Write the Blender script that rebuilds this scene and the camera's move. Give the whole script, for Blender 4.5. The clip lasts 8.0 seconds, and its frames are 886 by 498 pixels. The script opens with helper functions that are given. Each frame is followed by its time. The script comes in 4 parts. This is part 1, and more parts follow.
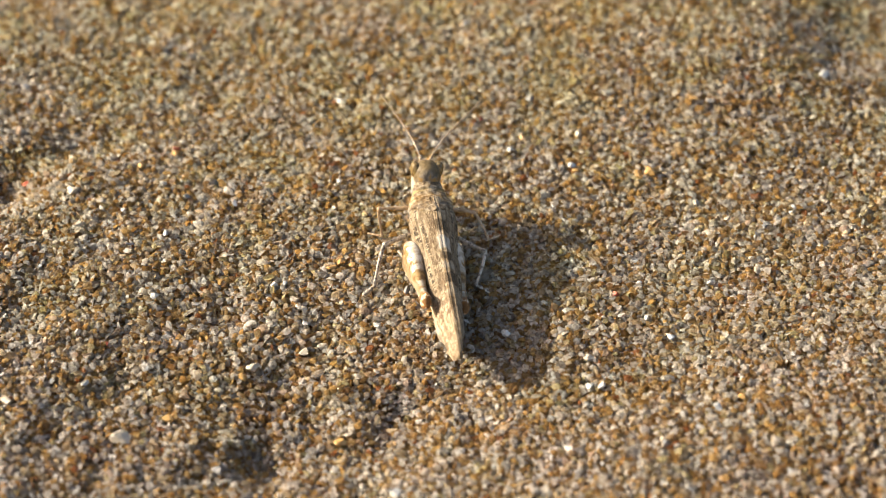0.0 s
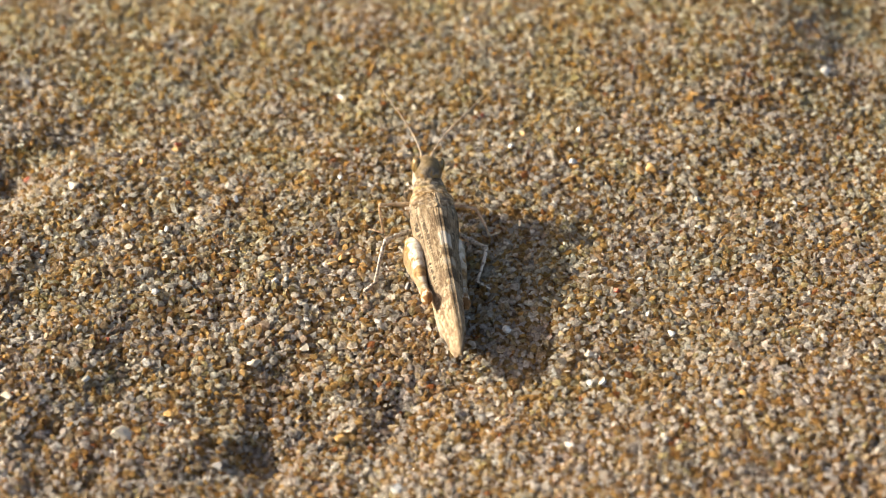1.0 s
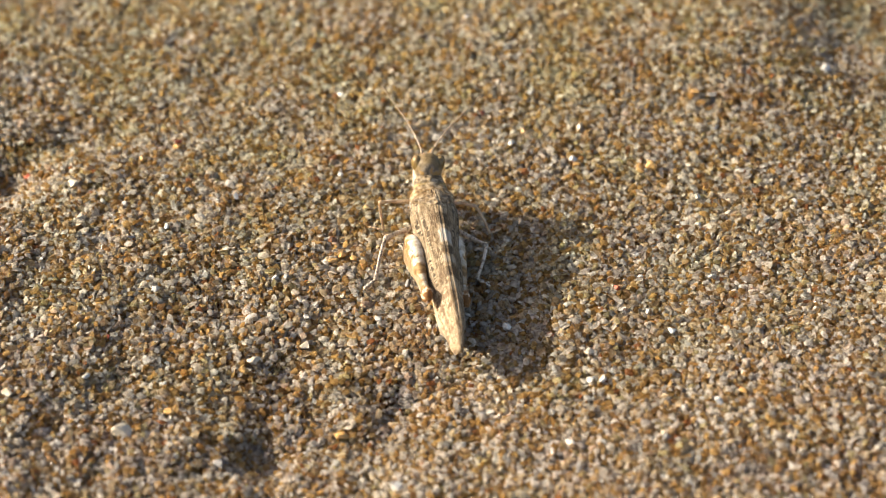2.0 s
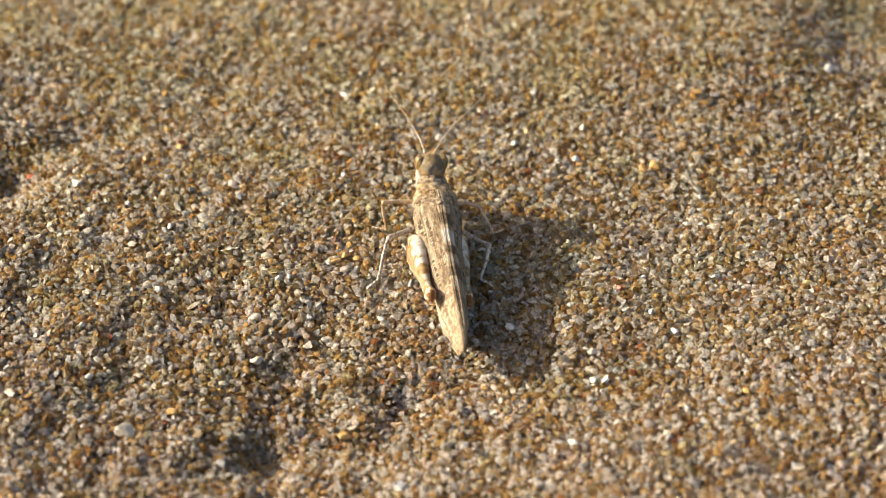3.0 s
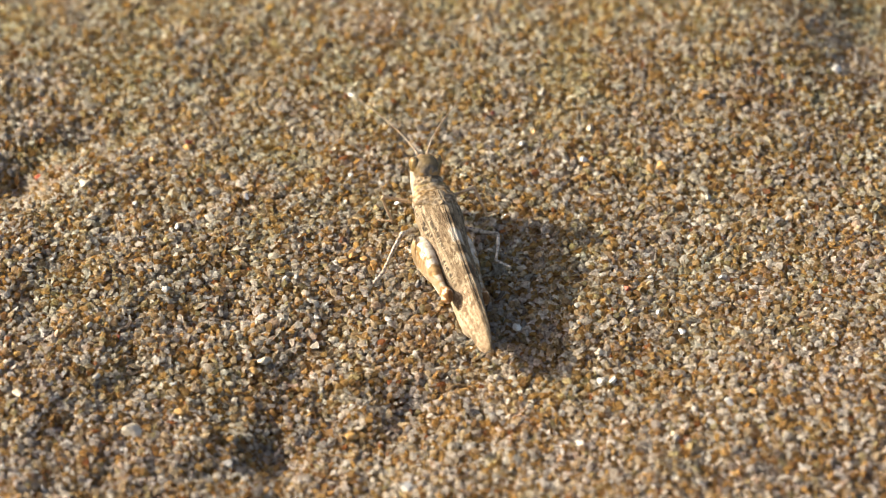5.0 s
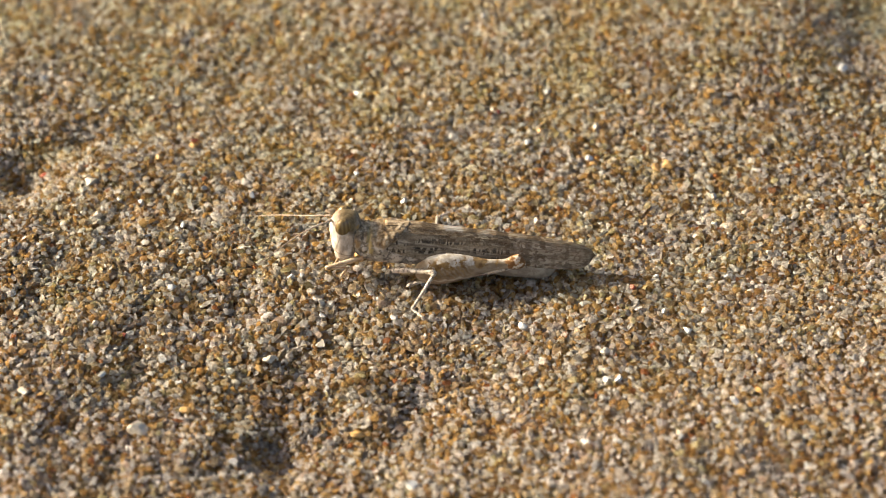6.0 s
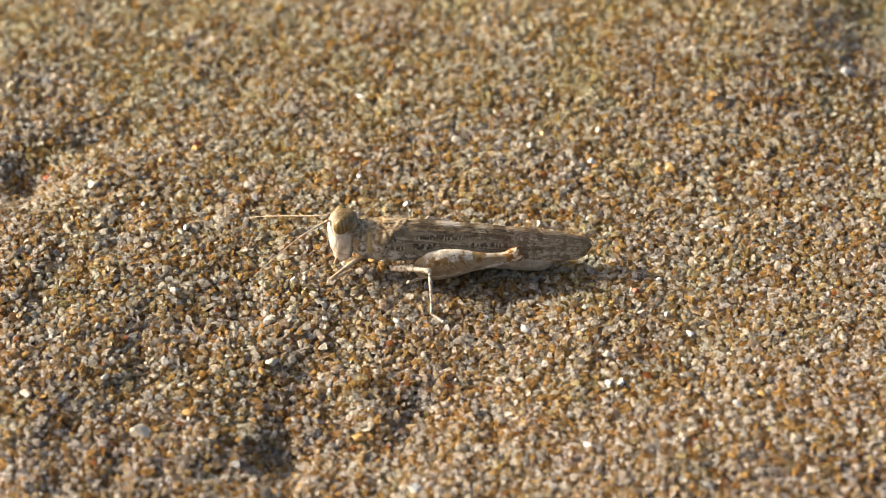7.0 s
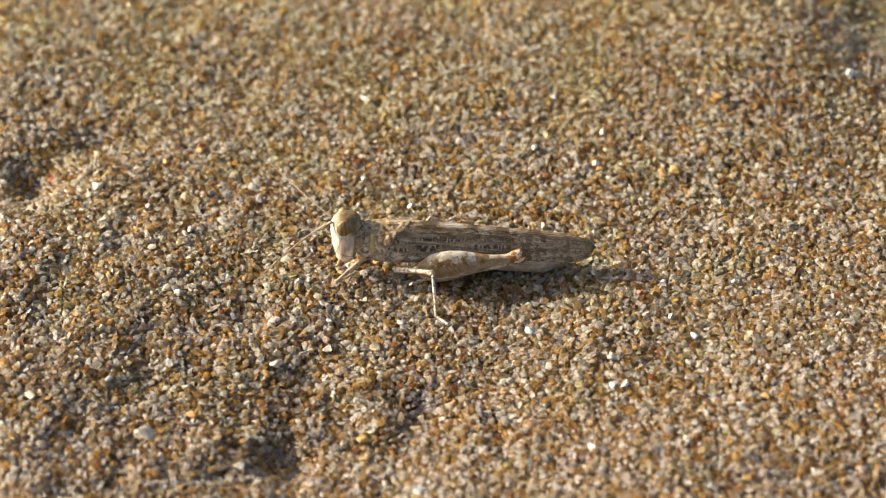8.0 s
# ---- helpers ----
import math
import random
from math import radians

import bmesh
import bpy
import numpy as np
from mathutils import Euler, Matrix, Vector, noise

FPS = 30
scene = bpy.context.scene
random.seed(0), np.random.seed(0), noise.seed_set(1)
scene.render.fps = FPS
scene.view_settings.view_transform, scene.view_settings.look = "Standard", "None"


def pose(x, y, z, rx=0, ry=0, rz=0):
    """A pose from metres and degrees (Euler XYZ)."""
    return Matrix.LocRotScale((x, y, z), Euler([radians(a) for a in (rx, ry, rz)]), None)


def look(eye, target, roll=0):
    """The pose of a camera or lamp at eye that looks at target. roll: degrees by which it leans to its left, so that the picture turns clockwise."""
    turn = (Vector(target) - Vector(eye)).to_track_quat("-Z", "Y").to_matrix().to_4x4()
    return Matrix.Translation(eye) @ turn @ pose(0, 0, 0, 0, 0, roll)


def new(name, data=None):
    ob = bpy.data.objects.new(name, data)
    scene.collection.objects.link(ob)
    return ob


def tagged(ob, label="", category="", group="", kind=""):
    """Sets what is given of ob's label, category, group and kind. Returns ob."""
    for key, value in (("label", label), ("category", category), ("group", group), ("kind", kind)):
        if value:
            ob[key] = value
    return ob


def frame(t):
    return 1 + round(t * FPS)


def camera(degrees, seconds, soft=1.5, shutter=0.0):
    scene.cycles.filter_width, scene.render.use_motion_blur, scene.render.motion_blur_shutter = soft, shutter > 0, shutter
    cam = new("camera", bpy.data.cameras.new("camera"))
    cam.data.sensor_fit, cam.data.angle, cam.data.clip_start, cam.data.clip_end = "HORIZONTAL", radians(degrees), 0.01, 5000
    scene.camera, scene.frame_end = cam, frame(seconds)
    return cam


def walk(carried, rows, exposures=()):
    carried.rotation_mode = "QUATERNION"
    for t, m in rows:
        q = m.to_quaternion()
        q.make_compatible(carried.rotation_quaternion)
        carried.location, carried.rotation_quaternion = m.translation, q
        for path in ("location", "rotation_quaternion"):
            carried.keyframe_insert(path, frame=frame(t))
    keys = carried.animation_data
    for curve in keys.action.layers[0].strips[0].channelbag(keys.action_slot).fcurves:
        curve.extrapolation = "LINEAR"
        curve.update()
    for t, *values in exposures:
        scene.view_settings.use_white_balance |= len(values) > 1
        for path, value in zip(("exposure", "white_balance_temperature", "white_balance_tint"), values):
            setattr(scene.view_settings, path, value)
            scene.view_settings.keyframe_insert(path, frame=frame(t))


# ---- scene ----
SUN_UP, SUN_SIDE = 21.5, 165.0  # degrees above the ground; compass of the sun from +x towards +y
EYE = (0.0, -0.19534, 0.16391)


def held(yaw, pitch, roll):
    """The camera at its one stand, turned by hand."""
    return pose(*EYE, 90 + pitch, 0, yaw) @ pose(0, 0, 0, 0, 0, roll)


cam = camera(22, 8.0, soft=1.0)
cam.data.dof.use_dof = True
cam.data.dof.focus_distance = 0.2485
cam.data.dof.aperture_fstop = 22.0
walk(cam, [
    (0.0, held(0.0, -40.0, 0.0)), (0.5, held(0.028, -40.038, 0.034)), (1.0, held(0.037, -40.095, 0.057)),
    (1.5, held(0.028, -40.164, 0.064)), (3.0, held(0.142, -40.159, 0.017)), (3.5, held(0.224, -40.157, -0.037)),
    (4.0, held(0.281, -40.156, -0.072)), (4.5, held(0.315, -40.135, -0.078)), (6.0, held(0.563, -40.184, -0.159)),
    (6.5, held(0.629, -40.168, -0.182)), (7.0, held(0.651, -40.11, -0.158)), (7.5, held(0.701, -40.046, -0.204)),
    (8.0, held(0.792, -40.061, -0.216))])

# ---- light ----
world = bpy.data.worlds.new("open_sky")
scene.world = world
world.use_nodes = True
sky = world.node_tree.nodes.new("ShaderNodeTexSky")
sky.sky_type, sky.sun_disc = "NISHITA", False
sky.air_density, sky.dust_density, sky.ozone_density = 0.85, 5.0, 0.5
sky.sun_elevation, sky.sun_rotation = radians(SUN_UP), radians(90 - SUN_SIDE)
world.node_tree.links.new(sky.outputs[0], world.node_tree.nodes["Background"].inputs[0])
world.node_tree.nodes["Background"].inputs[1].default_value = 0.118

sun = new("sun", bpy.data.lights.new("sun", "SUN"))
sun.data.energy, sun.data.angle, sun.data.color = 4.5, radians(0.55), (1.0, 0.93, 0.77)
sun.matrix_world = look((math.cos(radians(SUN_SIDE)) * math.cos(radians(SUN_UP)),
                         math.sin(radians(SUN_SIDE)) * math.cos(radians(SUN_UP)), math.sin(radians(SUN_UP))), (0, 0, 0))
scene.view_settings.exposure = 1.1

# ---- materials ----
MM = 0.001


class Paint:
    """A node material, with short calls for the usual nodes. Texture space is the object's own, in millimetres."""

    def __init__(self, name, rough=0.6, **inputs):
        self.mat = bpy.data.materials.new(name)
        self.mat.use_nodes = True
        self.tree = self.mat.node_tree
        self.shader = self.tree.nodes["Principled BSDF"]
        self.shader.inputs["Roughness"].default_value = rough
        for key, value in inputs.items():
            self.shader.inputs[key.replace("_", " ")].default_value = value
        coord, scale = self.node("TexCoord"), self.node("VectorMath", operation="SCALE")
        self.link(coord.outputs["Object"], scale.inputs[0])
        scale.inputs["Scale"].default_value = 1000.0
        self.mm = scale.outputs[0]

    def node(self, kind, **settings):
        n = self.tree.nodes.new("ShaderNode" + kind)
        if "operation" in settings:
            n.operation = settings["operation"]
        if "feature" in settings:
            n.feature = settings["feature"]
        if "noise_dimensions" in settings:
            n.noise_dimensions = settings["noise_dimensions"]
        if "data_type" in settings:
            n.data_type, n.blend_type = settings["data_type"], settings["blend_type"]
        if "wave_type" in settings:
            n.wave_type, n.bands_direction = settings["wave_type"], settings["bands_direction"]
        return n

    def link(self, a, b):
        self.tree.links.new(a, b)

    def put(self, socket, value):
        if hasattr(value, "is_linked"):
            self.link(value, socket)
        else:
            socket.default_value = value

    def stretched(self, x, y, z, shift=0.0):
        n = self.node("Mapping")
        self.link(self.mm, n.inputs[0])
        n.inputs["Scale"].default_value = (x, y, z)
        n.inputs["Location"].default_value = (shift, shift, shift)
        return n.outputs[0]

    def noise(self, scale, detail=3.0, vec=None, rough=0.55):
        n = self.node("TexNoise")
        self.link(vec or self.mm, n.inputs["Vector"])
        n.inputs["Scale"].default_value, n.inputs["Detail"].default_value, n.inputs["Roughness"].default_value = scale, detail, rough
        return n.outputs[0]

    def cells(self, scale, feature="F1", vec=None, out="Distance"):
        n = self.node("TexVoronoi", feature=feature)
        self.link(vec or self.mm, n.inputs["Vector"])
        n.inputs["Scale"].default_value = scale
        return n.outputs[out]

    def ramp(self, fac, stops, steps=False):
        n = self.node("ValToRGB")
        self.link(fac, n.inputs[0])
        ramp = n.color_ramp
        ramp.interpolation = "CONSTANT" if steps else "LINEAR"
        while len(ramp.elements) < len(stops):
            ramp.elements.new(0.5)
        for element, (at, value) in zip(ramp.elements, stops):
            element.position = at
            element.color = (value, value, value, 1) if isinstance(value, (int, float)) else (*value, 1)
        return n.outputs[0]

    def mix(self, fac, a, b, blend="MIX"):
        n = self.node("Mix", data_type="RGBA", blend_type=blend)
        self.put(n.inputs[0], fac)
        self.put(n.inputs[6], a if not isinstance(a, tuple) else (*a, 1))
        self.put(n.inputs[7], b if not isinstance(b, tuple) else (*b, 1))
        return n.outputs[2]

    def maths(self, operation, a, b=0.0):
        n = self.node("Math", operation=operation)
        self.put(n.inputs[0], a)
        self.put(n.inputs[1], b)
        return n.outputs[0]

    def axis(self, letter):
        n = self.node("SeparateXYZ")
        self.link(self.mm, n.inputs[0])
        return n.outputs[letter]

    def band(self, value, low, high, soft=0.3):
        """1 where the value lies between low and high."""
        up, down = self.node("MapRange"), self.node("MapRange")
        for n, a, b in ((up, low - soft, low + soft), (down, high + soft, high - soft)):
            self.link(value, n.inputs[0])
            n.inputs[1].default_value, n.inputs[2].default_value = a, b
        return self.maths("MULTIPLY", up.outputs[0], down.outputs[0])

    def done(self, colour, height=None, depth=0.05, rough=None):
        self.put(self.shader.inputs["Base Color"], colour if not isinstance(colour, tuple) else (*colour, 1))
        if rough is not None:
            self.put(self.shader.inputs["Roughness"], rough)
        if height is not None:
            n = self.node("Bump")
            n.inputs["Strength"].default_value, n.inputs["Distance"].default_value = 1.0, depth * MM
            self.link(height, n.inputs["Height"])
            self.link(n.outputs[0], self.shader.inputs["Normal"])
        return self.mat


GRAIN_COLOURS = [  # share of the grains, colour
    (0.19, (0.65, 0.58, 0.485)), (0.15, (0.60, 0.475, 0.30)), (0.16, (0.72, 0.66, 0.57)), (0.14, (0.51, 0.325, 0.125)), (0.06, (0.46, 0.32, 0.175)),
    (0.08, (0.41, 0.235, 0.075)), (0.05, (0.31, 0.18, 0.075)), (0.05, (0.50, 0.46, 0.41)), (0.04, (0.53, 0.44, 0.23)), (0.02, (0.62, 0.475, 0.35)),
    (0.01, (0.28, 0.23, 0.19)), (0.01, (0.39, 0.16, 0.06)), (0.03, (0.80, 0.77, 0.70)), (0.01, (0.57, 0.36, 0.125))]


def grain_stops():
    at, stops = 0.0, []
    for share, colour in GRAIN_COLOURS:
        stops.append((at, colour))
        at += share
    return stops


def make_grain_paint():
    p = Paint("sand_grain_mineral", 0.35, IOR=1.5, Specular_IOR_Level=0.55)
    geo = p.node("NewGeometry")
    random_value = geo.outputs["Random Per Island"]
    colour = p.ramp(random_value, grain_stops(), steps=True)
    second = p.node("TexWhiteNoise", noise_dimensions="1D")
    p.link(random_value, second.inputs["W"])
    tone = p.ramp(second.outputs["Value"], [(0.0, 0.64), (0.35, 0.97), (1.0, 1.12)])
    colour = p.mix(1.0, colour, tone, "MULTIPLY")
    blotch = p.ramp(p.noise(3.2, 3.0), [(0.36, (0.55, 0.50, 0.44)), (0.5, (0.95, 0.94, 0.92)), (0.62, (1.13, 1.15, 1.20))])
    colour = p.mix(1.0, colour, blotch, "MULTIPLY")  # cloudy and stained inside
    # the mix of minerals changes from place to place: more ochre here, more grey and pink there
    drift = p.maths("ADD", p.maths("MULTIPLY", p.axis("Y"), 0.0055), p.maths("MULTIPLY", p.maths("SUBTRACT", p.noise(0.11, 3.0), 0.5), 1.7))
    tint = p.ramp(p.maths("ADD", drift, 0.5), [(0.05, (1.01, 0.985, 1.03)), (0.5, (1.0, 1.0, 1.0)), (0.95, (0.99, 1.02, 0.86))])
    colour = p.mix(1.0, colour, tint, "MULTIPLY")
    gloss = p.ramp(second.outputs["Value"], [(0.0, 0.06), (0.35, 0.13), (0.6, 0.25), (1.0, 0.42)])
    mat = p.done(colour, p.noise(5.5, 3.0), 0.07, gloss)
    clear = p.ramp(p.maths("FRACT", p.maths("MULTIPLY", second.outputs["Value"], 17.0)), [(0.0, 0.0), (0.6, 0.6)], steps=True)
    p.link(clear, p.shader.inputs["Transmission Weight"])
    through_light = p.node("BsdfTranslucent")  # quartz lets light through
    pale = p.node("Gamma")  # less light is lost on the way through than on the skin
    p.link(colour, pale.inputs[0])
    pale.inputs[1].default_value = 0.53
    p.link(pale.outputs[0], through_light.inputs[0])
    both = p.node("MixShader")
    both.inputs[0].default_value = 0.82
    p.link(p.shader.outputs[0], both.inputs[1])
    p.link(through_light.outputs[0], both.inputs[2])
    p.link(both.outputs[0], p.tree.nodes["Material Output"].inputs[0])
    return mat


def make_ground_paint():
    p = Paint("packed_sand", 0.7)
    cell = p.node("TexVoronoi")
    p.link(p.mm, cell.inputs["Vector"])
    cell.inputs["Scale"].default_value = 1.25
    split = p.node("SeparateColor")
    p.link(cell.outputs["Color"], split.inputs[0])
    colour = p.ramp(split.outputs[0], grain_stops(), steps=True)
    tone = p.ramp(split.outputs[1], [(0.0, 0.6), (1.0, 1.2)])
    colour = p.mix(1.0, colour, tone, "MULTIPLY")
    # uneven tone, all of it darkened to stand for the shade among loose grains
    patch = p.ramp(p.noise(0.03, 4.0), [(0.35, 0.62), (0.65, 0.85)])
    colour = p.mix(1.0, colour, patch, "MULTIPLY")
    dome = p.maths("MULTIPLY", cell.outputs["Distance"], -1.0)
    return p.done(colour, dome, 0.5)


GRAIN, GROUND = make_grain_paint(), make_ground_paint()


def plain_grain(name, colour, rough=0.4):
    p = Paint(name, rough)
    tone = p.ramp(p.noise(1.6, 3.0), [(0.3, 0.78), (0.7, 1.08)])
    return p.done(p.mix(1.0, colour, tone, "MULTIPLY"), p.noise(5.0, 2.0), 0.05)


WHITE, RED, AMBER, DARK, CREAM = (plain_grain("white_shell_chip", (0.56, 0.53, 0.475), 0.35), plain_grain("brick_red_grain", (0.40, 0.10, 0.045)),
                                  plain_grain("amber_grain", (0.50, 0.29, 0.09), 0.4), plain_grain("slate_grain", (0.26, 0.24, 0.22)),
                                  plain_grain("cream_grain", (0.50, 0.42, 0.31)))


def make_wing_paint():
    p = Paint("mottled_wing", 0.65, Specular_IOR_Level=0.1)
    x, y, z = p.axis("X"), p.axis("Y"), p.axis("Z")
    wide = p.maths("ABSOLUTE", y)
    wave = p.maths("ADD", x, p.maths("MULTIPLY", p.maths("SUBTRACT", p.noise(1.5, 4.0), 0.5), 1.8))
    # cream and tan ground, drawn out along the wing
    colour = p.ramp(p.noise(1.0, 4.0, p.stretched(0.55, 1.5, 1.5)), [(0.36, (0.135, 0.09, 0.05)), (0.50, (0.24, 0.175, 0.105)), (0.62, (0.345, 0.27, 0.175))])
    # brown marbling: drawn-out blotches, and crooked lines between them
    blotch = p.ramp(p.noise(1.0, 3.0, p.stretched(0.95, 2.3, 2.3), 0.6), [(0.515, 0.0), (0.54, 1.0)])
    colour = p.mix(p.maths("MULTIPLY", blotch, 0.85), colour, (0.085, 0.05, 0.024))
    crooked = p.ramp(p.noise(1.0, 3.0, p.stretched(0.8, 2.4, 2.4, 9.0)), [(0.47, 0.0), (0.487, 1.0), (0.513, 1.0), (0.53, 0.0)])
    colour = p.mix(p.maths("MULTIPLY", crooked, 0.8), colour, (0.07, 0.042, 0.02))
    # the steep side of the front half: grey-beige, with combs of short black bars in rows
    side = p.band(wide, 1.15, 9.0, 0.2)
    front = p.maths("MULTIPLY", p.band(wave, -8.3, 9.0, 0.4), side)
    colour = p.mix(p.maths("MULTIPLY", front, 0.55), colour, p.ramp(p.noise(1.3, 3.0), [(0.4, (0.23, 0.165, 0.095)), (0.6, (0.38, 0.29, 0.185))]))
    bars = p.noise(1.0, 1.5, p.stretched(3.6, 0.8, 1.0, 7.0))
    level = p.maths("ADD", z, p.maths("MULTIPLY", p.maths("SUBTRACT", p.noise(0.5, 2.0), 0.5), 0.9))
    rows = p.maths("ADD", p.maths("ADD", p.band(level, 4.95, 5.35, 0.08), p.band(level, 4.1, 4.62, 0.08)), p.maths("MULTIPLY", p.band(level, 3.5, 3.8, 0.08), 0.6))
    broken = p.ramp(p.noise(1.0, 2.0, p.stretched(0.45, 0.8, 0.8, 4.0)), [(0.40, 0.2), (0.47, 1.0)])
    strong = p.maths("MULTIPLY", p.maths("MULTIPLY", rows, broken), front)
    colour = p.mix(p.maths("MULTIPLY", p.maths("MULTIPLY", p.ramp(bars, [(0.43, 1.0), (0.47, 0.0)]), strong), 0.5), colour, (0.46, 0.37, 0.26))
    colour = p.mix(p.maths("MULTIPLY", p.maths("MULTIPLY", p.ramp(bars, [(0.485, 0.0), (0.51, 1.0)]), strong), 0.95), colour, (0.035, 0.025, 0.016))
    vein = p.maths("ADD", z, p.maths("MULTIPLY", x, -0.11))  # a pale slanting vein with a dark line under it
    colour = p.mix(p.maths("MULTIPLY", p.maths("MULTIPLY", p.band(vein, 4.72, 4.8, 0.05), front), 0.7), colour, (0.42, 0.33, 0.225))
    colour = p.mix(p.maths("MULTIPLY", p.maths("MULTIPLY", p.band(vein, 4.55, 4.66, 0.05), front), 0.6), colour, (0.09, 0.062, 0.04))
    # towards the tip the wing is thin and tawny, with ragged brown bands, blotches and spots
    rear = p.band(wave, -40.0, -8.3, 0.5)
    low = p.maths("MULTIPLY", rear, p.band(wide, 0.3, 9.0, 0.08))
    tawny = p.ramp(p.noise(1.0, 3.0, p.stretched(0.4, 1.6, 1.6, 13.0)), [(0.4, (0.42, 0.305, 0.195)), (0.6, (0.58, 0.45, 0.305))])
    colour = p.mix(p.maths("MULTIPLY", low, 0.9), colour, tawny)
    for low_x, high_x, power in ((-7.4, -6.6, 0.5), (-9.9, -8.5, 0.8), (-11.4, -10.3, 0.85), (-12.6, -12.0, 0.5), (-14.7, -13.4, 0.7), (-16.2, -15.7, 0.5)):
        gap = p.ramp(p.noise(1.0, 2.0, p.stretched(0.9, 1.2, 1.2, low_x)), [(0.47, 0.0), (0.52, 1.0)])
        colour = p.mix(p.maths("MULTIPLY", p.maths("MULTIPLY", p.band(wave, low_x, high_x, 0.12), gap), power), colour, (0.13, 0.078, 0.04))
    freckle = p.ramp(p.noise(1.0, 2.0, p.stretched(1.7, 3.4, 3.4, 21.0)), [(0.53, 0.0), (0.56, 1.0)])
    colour = p.mix(p.maths("MULTIPLY", p.maths("MULTIPLY", freckle, low), 0.6), colour, (0.17, 0.10, 0.05))
    # the back's narrow flat strip goes in dark and pale blocks
    strip = p.band(p.maths("ADD", y, p.maths("MULTIPLY", p.maths("SUBTRACT", p.noise(1.6, 2.0), 0.5), 0.5)), -0.95, 0.42, 0.06)
    back = p.ramp(p.noise(1.4, 4.0), [(0.4, (0.24, 0.155, 0.08)), (0.6, (0.43, 0.325, 0.205))])
    for low_x, high_x, tone in ((0.5, 2.3, (0.06, 0.038, 0.02)), (-2.2, -0.2, (0.50, 0.44, 0.36)), (-3.8, -2.6, (0.06, 0.038, 0.02)), (-5.2, -4.2, (0.40, 0.33, 0.24)),
                                (-7.4, -5.7, (0.07, 0.043, 0.022)), (-9.0, -8.0, (0.36, 0.28, 0.19)), (-10.6, -9.4, (0.12, 0.075, 0.04))):
        back = p.mix(p.maths("MULTIPLY", p.band(wave, low_x, high_x, 0.15), 0.9), back, tone)
    colour = p.mix(p.maths("MULTIPLY", strip, p.maths("SUBTRACT", 0.95, p.maths("MULTIPLY", rear, 0.5))), colour, back)
    # pale network of veins, and the long dark veins that run to the tip
    net = p.ramp(p.cells(1.0, "DISTANCE_TO_EDGE", p.stretched(1.5, 2.8, 2.8)), [(0.03, 1.0), (0.12, 0.0)])
    colour = p.mix(p.maths("MULTIPLY", net, 0.10), colour, (0.55, 0.46, 0.34))
    lines = p.ramp(p.cells(1.0, "DISTANCE_TO_EDGE", p.stretched(0.06, 1.5, 1.5, 2.0)), [(0.02, 1.0), (0.08, 0.0)])
    colour = p.mix(p.maths("MULTIPLY", lines, 0.5), colour, (0.13, 0.085, 0.045))
    mat = p.done(colour, p.maths("ADD", net, p.maths("MULTIPLY", p.noise(3.5, 3.0), 1.5)), 0.035)
    thin = p.node("BsdfTranslucent")  # the membrane lets some light through, most near the tip
    p.link(colour, thin.inputs[0])
    both = p.node("MixShader")
    p.link(p.maths("ADD", p.maths("MULTIPLY", rear, 0.08), 0.04), both.inputs[0])
    p.link(p.shader.outputs[0], both.inputs[1])
    p.link(thin.outputs[0], both.inputs[2])
    clear = p.node("BsdfTransparent")
    clear.inputs[0].default_value = (1.0, 0.94, 0.84, 1)
    film = p.node("MixShader")
    p.link(p.maths("MULTIPLY", p.band(p.maths("ADD", x, p.noise(0.9, 2.0)), -40.0, -13.0, 1.5), 0.1), film.inputs[0])
    p.link(both.outputs[0], film.inputs[1])
    p.link(clear.outputs[0], film.inputs[2])
    p.link(film.outputs[0], p.tree.nodes["Material Output"].inputs[0])
    return mat


def make_skin_paint(name, pale, mid, dark, amount=0.5, scale=1.0, rough=0.5):
    """Speckled chitin in three tones."""
    p = Paint(name, rough)
    colour = p.ramp(p.noise(0.9 * scale, 3.0), [(0.38, mid), (0.58, pale)])
    spot = p.ramp(p.noise(2.3 * scale, 3.0, p.stretched(1, 1, 1, 11.0)), [(0.52, 0.0), (0.60, 1.0)])
    colour = p.mix(p.maths("MULTIPLY", spot, amount), colour, dark)
    fine = p.noise(9.0 * scale, 2.0)
    return p.done(colour, fine, 0.04)


